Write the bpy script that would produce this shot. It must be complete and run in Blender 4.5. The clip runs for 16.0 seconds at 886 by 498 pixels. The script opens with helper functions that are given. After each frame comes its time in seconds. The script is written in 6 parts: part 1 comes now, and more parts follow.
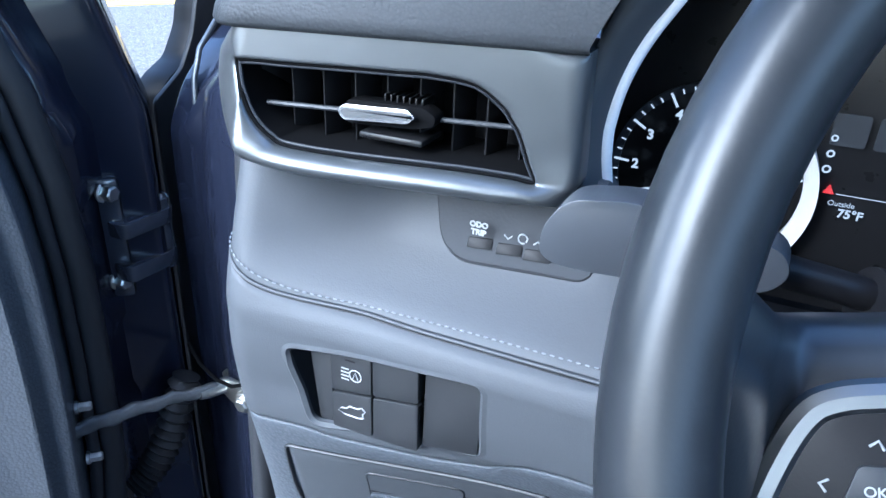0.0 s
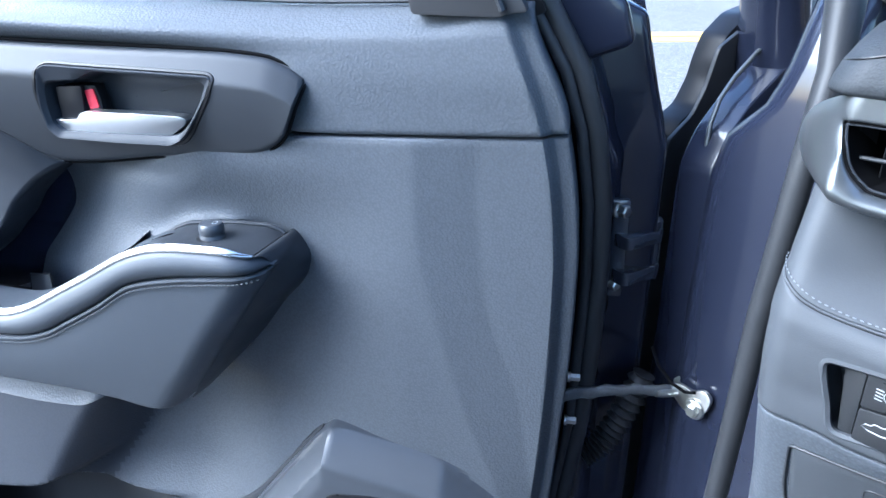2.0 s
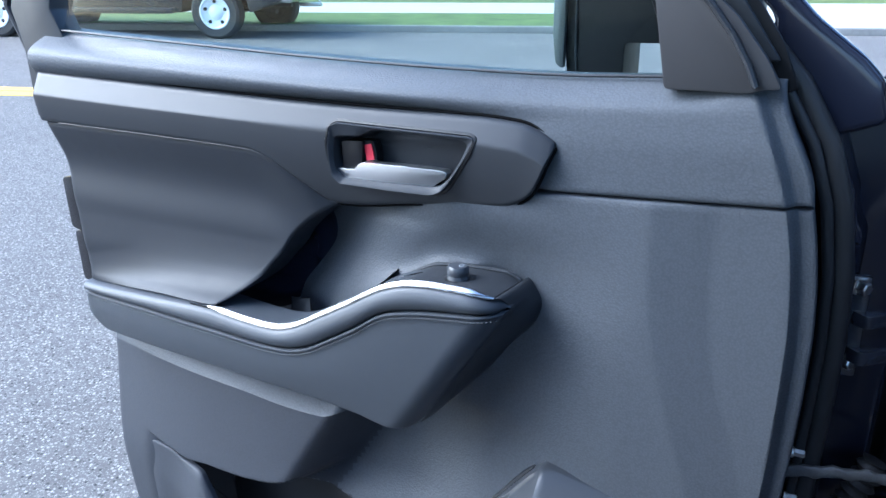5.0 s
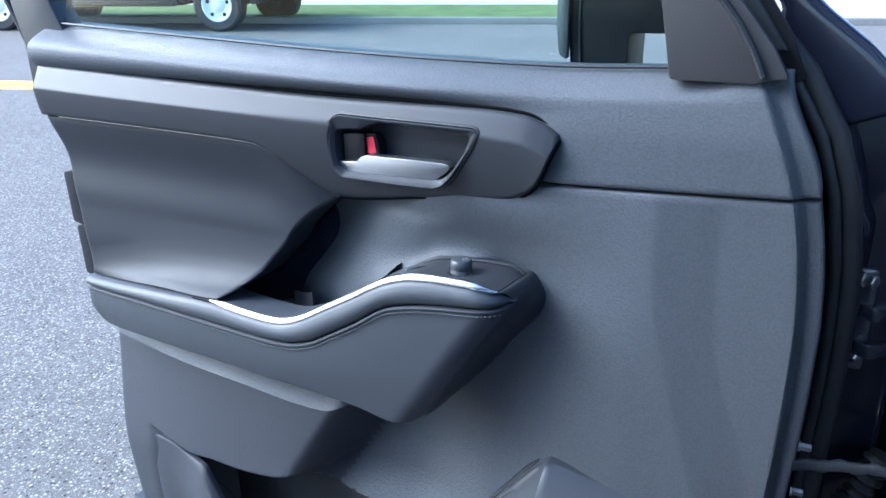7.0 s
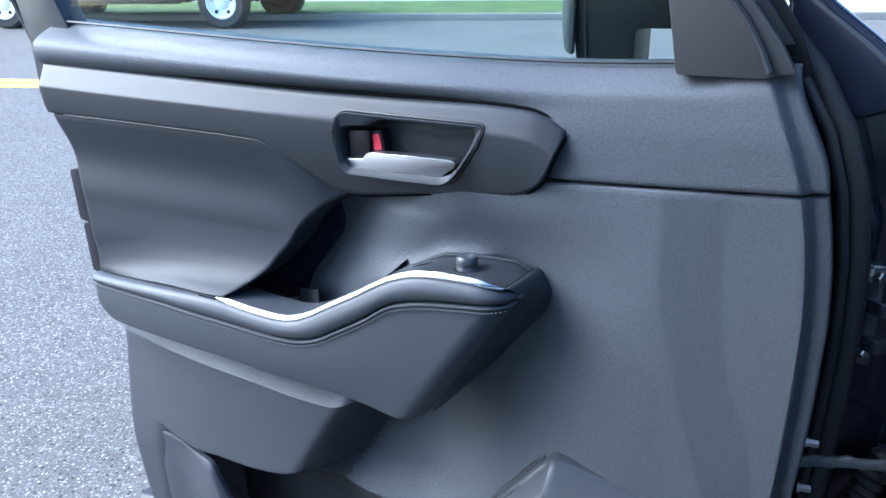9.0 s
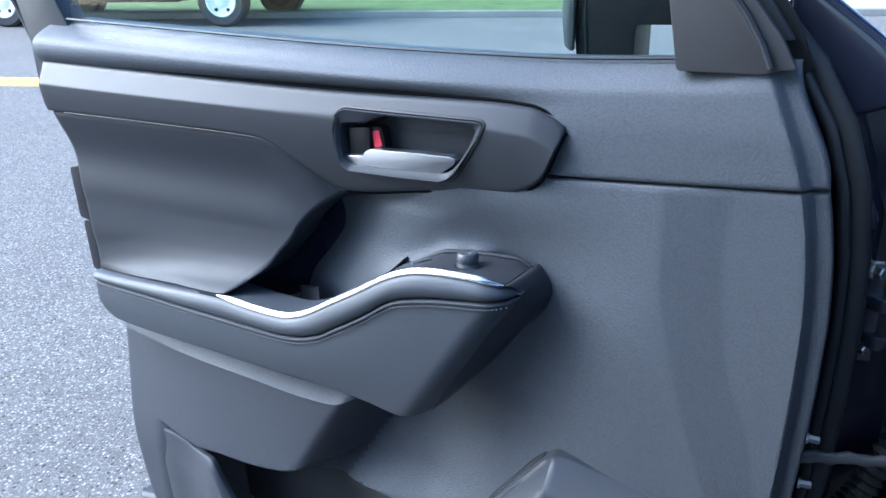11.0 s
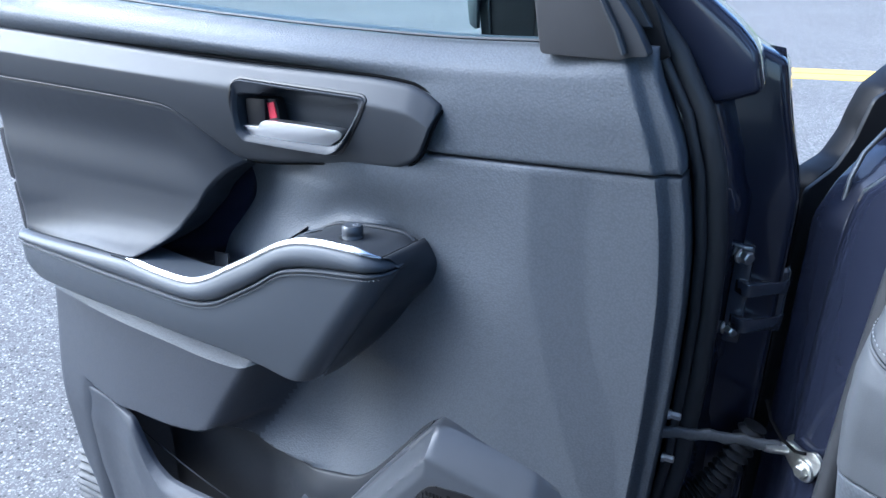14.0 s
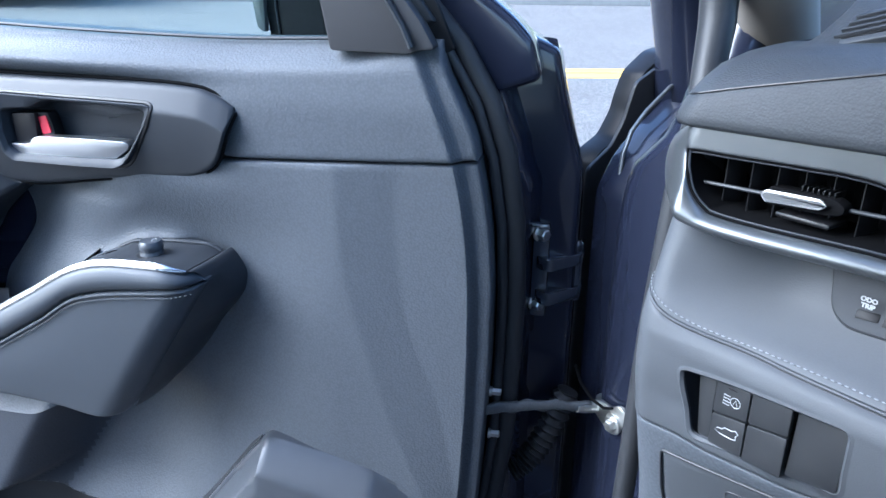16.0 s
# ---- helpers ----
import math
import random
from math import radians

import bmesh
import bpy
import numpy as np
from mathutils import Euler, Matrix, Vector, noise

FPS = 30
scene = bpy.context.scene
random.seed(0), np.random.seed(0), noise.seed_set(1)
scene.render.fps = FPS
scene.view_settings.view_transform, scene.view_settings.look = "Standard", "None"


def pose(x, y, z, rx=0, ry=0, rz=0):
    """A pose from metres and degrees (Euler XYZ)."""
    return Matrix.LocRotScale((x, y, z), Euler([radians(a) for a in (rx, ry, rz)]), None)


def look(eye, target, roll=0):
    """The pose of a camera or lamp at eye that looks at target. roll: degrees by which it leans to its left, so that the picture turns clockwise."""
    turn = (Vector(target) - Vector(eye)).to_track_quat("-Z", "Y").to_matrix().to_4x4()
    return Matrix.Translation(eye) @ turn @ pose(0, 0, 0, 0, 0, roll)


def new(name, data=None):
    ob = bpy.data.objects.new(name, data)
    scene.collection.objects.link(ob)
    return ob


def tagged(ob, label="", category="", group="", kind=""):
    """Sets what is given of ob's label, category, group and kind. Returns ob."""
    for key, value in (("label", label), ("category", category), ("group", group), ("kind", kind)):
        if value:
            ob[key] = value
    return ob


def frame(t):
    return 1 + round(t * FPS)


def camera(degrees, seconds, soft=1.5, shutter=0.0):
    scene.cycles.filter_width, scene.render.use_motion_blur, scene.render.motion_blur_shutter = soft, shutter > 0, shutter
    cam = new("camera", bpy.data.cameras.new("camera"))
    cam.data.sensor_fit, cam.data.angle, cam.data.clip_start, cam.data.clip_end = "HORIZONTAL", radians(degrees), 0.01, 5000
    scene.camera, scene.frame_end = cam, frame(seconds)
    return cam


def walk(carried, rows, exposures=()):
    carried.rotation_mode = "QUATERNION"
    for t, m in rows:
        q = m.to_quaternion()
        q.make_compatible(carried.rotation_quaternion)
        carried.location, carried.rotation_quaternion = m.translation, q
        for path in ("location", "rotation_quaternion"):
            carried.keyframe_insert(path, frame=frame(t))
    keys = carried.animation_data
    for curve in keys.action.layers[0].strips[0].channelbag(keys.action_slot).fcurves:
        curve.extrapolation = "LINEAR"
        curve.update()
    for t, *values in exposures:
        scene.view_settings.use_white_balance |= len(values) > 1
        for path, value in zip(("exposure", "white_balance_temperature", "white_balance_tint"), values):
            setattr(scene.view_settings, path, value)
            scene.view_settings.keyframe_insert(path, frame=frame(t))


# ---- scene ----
cam = camera(62.7, 16.0)
PATH = [
    (0, (0.075, 0.07, 1.21), (-0.668, 1.705, 0.329), 2.1),
    (0.5, (0.099, 0.023, 1.193), (-0.746, 1.59, 0.281), 1.7),
    (1, (0.097, 0.026, 1.196), (-0.864, 1.512, 0.265), 1.1),
    (1.5, (0.066, -0.017, 1.199), (-1.151, 1.306, 0.322), 0.2),
    (2, (0.035, -0.094, 1.239), (-1.426, 1.008, 0.43), 0.1),
    (2.5, (0.039, -0.146, 1.249), (-1.579, 0.774, 0.518), 0.3),
    (3, (0.053, -0.169, 1.26), (-1.659, 0.611, 0.583), 0.1),
    (3.5, (0.054, -0.169, 1.258), (-1.688, 0.561, 0.602), -0.1),
    (4, (0.059, -0.168, 1.255), (-1.693, 0.547, 0.608), -0.4),
    (6.5, (0.049, -0.165, 1.251), (-1.699, 0.538, 0.579), -0.5),
    (7, (0.05, -0.164, 1.251), (-1.698, 0.535, 0.576), -0.7),
    (7.5, (0.049, -0.164, 1.253), (-1.698, 0.53, 0.57), -0.9),
    (8, (0.048, -0.164, 1.253), (-1.699, 0.525, 0.566), -1.1),
    (8.5, (0.049, -0.165, 1.252), (-1.7, 0.523, 0.569), -1.0),
    (9, (0.049, -0.165, 1.251), (-1.701, 0.521, 0.567), -1.0),
    (11.5, (0.049, -0.165, 1.25), (-1.698, 0.519, 0.557), -1.2),
    (12, (0.046, -0.163, 1.25), (-1.694, 0.528, 0.548), -1.1),
    (12.5, (0.046, -0.161, 1.247), (-1.689, 0.542, 0.543), -0.6),
    (13, (0.057, -0.138, 1.246), (-1.668, 0.577, 0.528), 0.2),
    (13.5, (0.086, -0.101, 1.256), (-1.642, 0.591, 0.524), 0.6),
    (14, (0.109, -0.061, 1.257), (-1.616, 0.608, 0.497), 0.7),
    (14.5, (0.094, -0.028, 1.239), (-1.604, 0.654, 0.432), 0.6),
    (15, (0.106, -0.051, 1.269), (-1.615, 0.583, 0.47), -1.2),
    (15.5, (0.116, -0.056, 1.264), (-1.546, 0.757, 0.504), -0.5),
    (16, (0.119, -0.057, 1.245), (-1.381, 1.048, 0.519), 0.5),
]
EXPOSURES = [(0.0, 3.04, 4870, 5), (1.0, 3.07, 4880, 5), (2.0, 3.06, 4960, 5), (3.5, 2.42, 5010, 6), (8.0, 2.45, 5060, 6), (13.0, 2.50, 5040, 6), (14.5, 2.66, 5030, 6), (16.0, 2.80, 5030, 6)]
walk(cam, [(t, look(eye, target, roll)) for t, eye, target, roll in PATH],
     exposures=EXPOSURES)

# ---- world and light: a bright, thinly overcast day ----
SUN_AZ, SUN_EL = 204, 38
world = bpy.data.worlds.new("world")
scene.world = world
world.use_nodes = True
wn = world.node_tree.nodes
sky = wn.new("ShaderNodeTexSky")
sky.sky_type = "NISHITA"
sky.sun_disc = False
sky.sun_elevation = radians(SUN_EL)
sky.sun_rotation = radians(SUN_AZ)
sky.air_density, sky.dust_density, sky.ozone_density = 1.0, 2.5, 1.0
wn["Background"].inputs["Strength"].default_value = 0.125
world.node_tree.links.new(sky.outputs["Color"], wn["Background"].inputs["Color"])
sun = new("sun", bpy.data.lights.new("sun", "SUN"))
sun.data.energy, sun.data.angle, sun.data.color = 1.25, radians(46), (1.0, 0.96, 0.90)
SUN_DIR = Vector((math.sin(radians(SUN_AZ)) * math.cos(radians(SUN_EL)), math.cos(radians(SUN_AZ)) * math.cos(radians(SUN_EL)), math.sin(radians(SUN_EL))))
sun.matrix_world = look(SUN_DIR * 50, (0, 0, 0))


# ---- materials ----
def material(name, color, rough=0.5, metal=0.0, grain=0.0, grain_scale=400.0, vary=0.12, vary_scale=6.0,
             cells=False, coat=0.0, spec=0.5, rough_vary=0.08, pit_shade=0.0):
    m = bpy.data.materials.new(name)
    m.use_nodes = True
    nt = m.node_tree
    b = nt.nodes["Principled BSDF"]
    b.inputs["Metallic"].default_value = metal
    b.inputs["Coat Weight"].default_value = coat
    b.inputs["Coat Roughness"].default_value = 0.05
    b.inputs["Specular IOR Level"].default_value = spec
    tc = nt.nodes.new("ShaderNodeTexCoord")
    big = nt.nodes.new("ShaderNodeTexNoise")
    big.inputs["Scale"].default_value = vary_scale
    big.inputs["Detail"].default_value = 5.0
    nt.links.new(tc.outputs["Object"], big.inputs["Vector"])
    fine = nt.nodes.new("ShaderNodeTexNoise")
    fine.inputs["Scale"].default_value = vary_scale * 14
    fine.inputs["Detail"].default_value = 4.0
    nt.links.new(tc.outputs["Object"], fine.inputs["Vector"])
    add = nt.nodes.new("ShaderNodeMath")
    add.operation = "ADD"
    nt.links.new(big.outputs["Fac"], add.inputs[0])
    nt.links.new(fine.outputs["Fac"], add.inputs[1])
    ramp = nt.nodes.new("ShaderNodeMapRange")
    ramp.inputs["From Min"].default_value, ramp.inputs["From Max"].default_value = 0.6, 1.4
    ramp.inputs["To Min"].default_value, ramp.inputs["To Max"].default_value = 1 - vary, 1 + vary
    nt.links.new(add.outputs[0], ramp.inputs["Value"])
    mul = nt.nodes.new("ShaderNodeVectorMath")
    mul.operation = "SCALE"
    mul.inputs[0].default_value = color
    nt.links.new(ramp.outputs[0], mul.inputs["Scale"])
    nt.links.new(mul.outputs["Vector"], b.inputs["Base Color"])
    rr = nt.nodes.new("ShaderNodeMapRange")
    rr.inputs["To Min"].default_value, rr.inputs["To Max"].default_value = max(0.02, rough - rough_vary), min(1.0, rough + rough_vary)
    nt.links.new(fine.outputs["Fac"], rr.inputs["Value"])
    nt.links.new(rr.outputs[0], b.inputs["Roughness"])
    if grain:
        if cells:
            g = nt.nodes.new("ShaderNodeTexVoronoi")
            g.feature = "F1"
            out = g.outputs["Distance"]
        else:
            g = nt.nodes.new("ShaderNodeTexNoise")
            g.inputs["Detail"].default_value = 2.0
            out = g.outputs["Fac"]
        g.inputs["Scale"].default_value = grain_scale
        warp = nt.nodes.new("ShaderNodeVectorMath")
        warp.operation = "MULTIPLY_ADD"
        warp.inputs[1].default_value = (0.0003, 0.0003, 0.0003)
        nt.links.new(fine.outputs["Color"], warp.inputs[0])
        nt.links.new(tc.outputs["Object"], warp.inputs[2])
        nt.links.new(warp.outputs["Vector"], g.inputs["Vector"])
        bump = nt.nodes.new("ShaderNodeBump")
        bump.inputs["Strength"].default_value = grain
        bump.inputs["Distance"].default_value = 0.0012
        bump.invert = cells
        nt.links.new(out, bump.inputs["Height"])
        if cells:
            # shade between the grain cells, painted into the base colour
            groove_shade = nt.nodes.new("ShaderNodeMapRange")
            groove_shade.inputs["From Min"].default_value, groove_shade.inputs["From Max"].default_value = 0.15, 0.75
            groove_shade.inputs["To Min"].default_value, groove_shade.inputs["To Max"].default_value = 1.0 + max(pit_shade * 0.25, 0.15 * grain), 1.0 - max(pit_shade, 0.40 * grain)
            nt.links.new(out, groove_shade.inputs["Value"])
            deep = nt.nodes.new("ShaderNodeVectorMath")
            deep.operation = "SCALE"
            nt.links.new(mul.outputs["Vector"], deep.inputs[0])
            nt.links.new(groove_shade.outputs[0], deep.inputs["Scale"])
            nt.links.new(deep.outputs["Vector"], b.inputs["Base Color"])
        nt.links.new(bump.outputs["Normal"], b.inputs["Normal"])
    return m


M_GRAIN = material("grained_plastic", (0.071, 0.078, 0.090), 0.52, grain=0.26, grain_scale=430, cells=True, vary=0.05, spec=0.28, pit_shade=0.15)
M_LOWER = material("hard_lower_plastic", (0.0440, 0.0480, 0.0575), 0.55, grain=0.12, grain_scale=430, cells=True, vary=0.07, spec=0.25, pit_shade=0.10)
M_SAIL = material("sail_plastic", (0.037, 0.037, 0.040), 0.58, grain=0.08, grain_scale=600, vary=0.05, spec=0.3)
M_TOP = material("soft_dash_top", (0.031, 0.0340, 0.0385), 0.60, grain=0.20, grain_scale=640, cells=True, vary=0.05, spec=0.30, pit_shade=0.10)
M_SMOOTH = material("satin_plastic", (0.029, 0.0315, 0.0365), 0.42, grain=0.05, grain_scale=900, vary=0.05, spec=0.28)
M_LEATHER = material("soft_leatherette", (0.056, 0.060, 0.067), 0.56, grain=0.06, grain_scale=1000, cells=True, vary=0.05, spec=0.30)
M_ARM = material("armrest_leatherette", (0.0435, 0.0490, 0.0580), 0.46, grain=0.10, grain_scale=900, cells=True, vary=0.06, spec=0.35)
M_PAD = material("padded_leatherette", (0.0235, 0.0262, 0.0320), 0.48, grain=0.05, grain_scale=520, cells=True, vary=0.05, spec=0.22)
M_DARK = material("black_plastic", (0.011, 0.011, 0.0125), 0.38, grain=0.05, grain_scale=800, vary=0.06, spec=0.12)
M_RUBBER = material("black_rubber", (0.024, 0.025, 0.028), 0.45, grain=0.08, grain_scale=600, vary=0.1, spec=0.3)
M_GREASE = material("greased_steel", (0.075, 0.080, 0.088), 0.33, grain=0.25, grain_scale=120, vary=0.35, vary_scale=25, spec=0.6)
M_PAINT = material("navy_paint", (0.0135, 0.0162, 0.0300), 0.26, coat=0.6, vary=0.03, spec=0.25, rough_vary=0.015)
M_SILVER = material("satin_silver", (0.120, 0.128, 0.136), 0.33, metal=0.72, grain=0.02, grain_scale=1500, vary=0.03, spec=0.20)
M_SATIN = material("satin_light", (0.046, 0.050, 0.058), 0.34, grain=0.04, grain_scale=1000, vary=0.05, spec=0.5)
M_BRIGHT = material("bright_satin", (0.19, 0.196, 0.203), 0.38, metal=1.0, vary=0.03)
M_CHROME = material("chrome", (0.56, 0.56, 0.57), 0.24, metal=1.0, vary=0.02, rough_vary=0.04)
M_STEEL = material("zinc_steel", (0.66, 0.66, 0.63), 0.35, metal=1.0, vary=0.2, vary_scale=60)
M_WHEEL = material("wheel_leather", (0.0205, 0.0228, 0.0265), 0.33, grain=0.02, grain_scale=600, cells=True, vary=0.12, spec=0.42, rough_vary=0.05)
M_LEVER = material("satin_chrome", (0.60, 0.61, 0.63), 0.34, metal=1.0, vary=0.02, rough_vary=0.01)
M_SWITCH = material("switch_plastic", (0.020, 0.021, 0.023), 0.36, grain=0.03, grain_scale=700, vary=0.06, spec=0.4)
# near-black colour that stands in for shade inside the map pocket
M_POCKET_SHADE = material("pocket_shade", (0.016, 0.018, 0.022), 0.5, grain=0.05, grain_scale=500, vary=0.1, vary_scale=9, spec=0.25)
M_RED = material("red_mark", (0.42, 0.012, 0.035), 0.4, vary=0.03)
M_PALETHREAD = material("pale_thread", (0.19, 0.20, 0.215), 0.7, vary=0.1)
M_THREAD = material("thread", (0.070, 0.075, 0.082), 0.7, vary=0.1)
M_WHITE = material("white_print", (0.34, 0.35, 0.36), 0.5, vary=0.02)
M_VOID = material("matt_black", (0.004, 0.004, 0.0045), 0.9, vary=0.05, spec=0.05)
M_HINGE = material("hinge_paint", (0.045, 0.050, 0.068), 0.22, coat=1.0, vary=0.1, vary_scale=20, spec=0.7)
M_GAUGE = material("gauge_black", (0.010, 0.010, 0.011), 0.30, vary=0.02, spec=0.3)
M_BLACKGLOSS = material("gloss_black", (0.012, 0.012, 0.014), 0.12, vary=0.03)
def glow(name, color, strength):
    m = bpy.data.materials.new(name)
    m.use_nodes = True
    b = m.node_tree.nodes["Principled BSDF"]
    b.inputs["Base Color"].default_value = (0.01, 0.01, 0.01, 1)
    b.inputs["Emission Color"].default_value = (*color, 1)
    b.inputs["Emission Strength"].default_value = strength
    return m


M_LIT = glow("lit_symbol", (0.85, 0.88, 0.92), 0.10)
M_LITRED = glow("lit_red", (1.0, 0.05, 0.05), 0.12)


def asphalt_material():
    """Worn asphalt: pale and dark aggregate stones in grey binder."""
    m = material("asphalt", (0.118, 0.111, 0.103), 0.9, grain=0.7, grain_scale=260, vary=0.22, vary_scale=0.9, spec=0.15)
    nt = m.node_tree
    b = nt.nodes["Principled BSDF"]
    base = b.inputs["Base Color"].links[0].from_socket
    tc = [n for n in nt.nodes if n.bl_idname == "ShaderNodeTexCoord"][0]
    last = base
    for scale, lo, hi, gain in ((108, 0.48, 0.94, (0.36, 0.342, 0.320)), (240, 0.42, 0.90, (0.28, 0.267, 0.249)), (98, 0.64, 0.95, (0.040, 0.039, 0.038))):
        v = nt.nodes.new("ShaderNodeTexVoronoi")
        v.inputs["Scale"].default_value = scale
        nt.links.new(tc.outputs["Object"], v.inputs["Vector"])
        sep = nt.nodes.new("ShaderNodeSeparateColor")
        nt.links.new(v.outputs["Color"], sep.inputs["Color"])
        r = nt.nodes.new("ShaderNodeMapRange")
        r.inputs["From Min"].default_value, r.inputs["From Max"].default_value = lo, hi
        nt.links.new(sep.outputs["Red"], r.inputs["Value"])
        core = nt.nodes.new("ShaderNodeMapRange")
        core.inputs["From Min"].default_value, core.inputs["From Max"].default_value = 0.55, 0.25
        nt.links.new(v.outputs["Distance"], core.inputs["Value"])
        mul = nt.nodes.new("ShaderNodeMath")
        mul.operation = "MULTIPLY"
        nt.links.new(r.outputs[0], mul.inputs[0])
        nt.links.new(core.outputs[0], mul.inputs[1])
        mix = nt.nodes.new("ShaderNodeMix")
        mix.data_type = "RGBA"
        mix.inputs["B"].default_value = (*gain, 1)
        nt.links.new(mul.outputs[0], mix.inputs["Factor"])
        nt.links.new(last, mix.inputs["A"])
        last = mix.outputs["Result"]
    nt.links.new(last, b.inputs["Base Color"])
    return m


M_ASPHALT = asphalt_material()
M_YELLOW = material("road_yellow", (0.72, 0.45, 0.07), 0.8, vary=0.15, vary_scale=8)
M_GRASS = material("grass", (0.085, 0.125, 0.028), 0.9, grain=0.8, grain_scale=40, vary=0.5, vary_scale=3)
M_CONCRETE = material("concrete", (0.42, 0.40, 0.36), 0.85, grain=0.3, grain_scale=60, vary=0.12, vary_scale=1.5)
M_KERB = material("kerb_stone", (0.20, 0.195, 0.18), 0.9, grain=0.3, grain_scale=60, vary=0.2, vary_scale=1.5)
M_WALL = material("stucco", (0.62, 0.58, 0.50), 0.9, grain=0.3, grain_scale=40, vary=0.08, vary_scale=0.8)
M_TRUCK = material("truck_paint", (0.02, 0.022, 0.026), 0.25, coat=0.6, vary=0.05)
M_TYRE = material("tyre", (0.03, 0.03, 0.031), 0.8, grain=0.3, grain_scale=60, vary=0.15)
M_HUB = material("wheel_silver", (0.70, 0.71, 0.72), 0.40, metal=0.0, vary=0.1)
M_GARNISH = material("beige_cloth", (0.20, 0.18, 0.157), 0.9, grain=0.2, grain_scale=900, vary=0.05)
M_LINER = material("cabin_liner", (0.30, 0.29, 0.28), 0.9, vary=0.05)
M_CARPET = material("carpet", (0.03, 0.03, 0.032), 0.95, grain=0.5, grain_scale=300, vary=0.15)


def glass_material(name, tint, rough=0.0):
    m = bpy.data.materials.new(name)
    m.use_nodes = True
    b = m.node_tree.nodes["Principled BSDF"]
    b.inputs["Base Color"].default_value = (*tint, 1)
    b.inputs["Roughness"].default_value = rough
    b.inputs["IOR"].default_value = 1.15
    b.inputs["Transmission Weight"].default_value = 1.0
    return m


M_GLASS = glass_material("tinted_glass", (0.72, 0.85, 0.84))
M_MIRROR = bpy.data.materials.new("mirror_glass")
M_MIRROR.use_nodes = True
mb = M_MIRROR.node_tree.nodes["Principled BSDF"]
mb.inputs["Base Color"].default_value, mb.inputs["Metallic"].default_value, mb.inputs["Roughness"].default_value = (0.75, 0.78, 0.80, 1), 1.0, 0.02


# ---- builders ----
def thing(name, m, label, category, group="", kind=""):
    ob = new(name)
    ob.matrix_world = m
    ob.empty_display_size = 0.05
    return tagged(ob, label, category, group, kind)


def part(name, bm, mat, parent=None, label="", sharp=35):
    me = bpy.data.meshes.new(name)
    bm.normal_update()
    bm.to_mesh(me)
    bm.free()
    me.shade_smooth()
    me.set_sharp_from_angle(angle=radians(sharp))
    me.materials.append(mat)
    ob = new(name, me)
    if parent is not None:
        ob.parent = parent
    return tagged(ob, label)


def curve(pts):
    """A smooth function through points of rising or falling first number."""
    p = sorted(pts)
    xs, ys = np.array([a for a, _ in p], float), np.array([b for _, b in p], float)
    d = np.diff(ys) / np.diff(xs)
    m = np.concatenate([[d[0]], np.where(d[:-1] * d[1:] > 0, 2 * d[:-1] * d[1:] / (d[:-1] + d[1:] + 1e-12), 0.0), [d[-1]]])

    def f(x):
        i = int(np.clip(np.searchsorted(xs, x) - 1, 0, len(xs) - 2))
        h = xs[i + 1] - xs[i]
        t = (min(max(x, xs[0]), xs[-1]) - xs[i]) / h
        return float((1 + 2 * t) * (1 - t) ** 2 * ys[i] + t * (1 - t) ** 2 * h * m[i] + t * t * (3 - 2 * t) * ys[i + 1] + t * t * (t - 1) * h * m[i + 1])
    return f


def step(a, b, x):
    t = min(max((x - a) / (b - a), 0.0), 1.0)
    return t * t * (3 - 2 * t)


def inside(poly, x, y):
    hit = False
    for (x0, y0), (x1, y1) in zip(poly, poly[1:] + poly[:1]):
        if (y0 > y) != (y1 > y) and x < (x1 - x0) * (y - y0) / (y1 - y0) + x0:
            hit = not hit
    return hit


def spaced(a, b, n, edge, power=1.0):
    """n even steps from a to b with two finer rows at each end."""
    e = edge / abs(b - a)
    inner = [e + (1 - 2 * e) * (i / n) ** power for i in range(n + 1)]
    return [a + (b - a) * t for t in ([0, e * 0.12, e * 0.4] + inner + [1 - e * 0.4, 1 - e * 0.12, 1])]


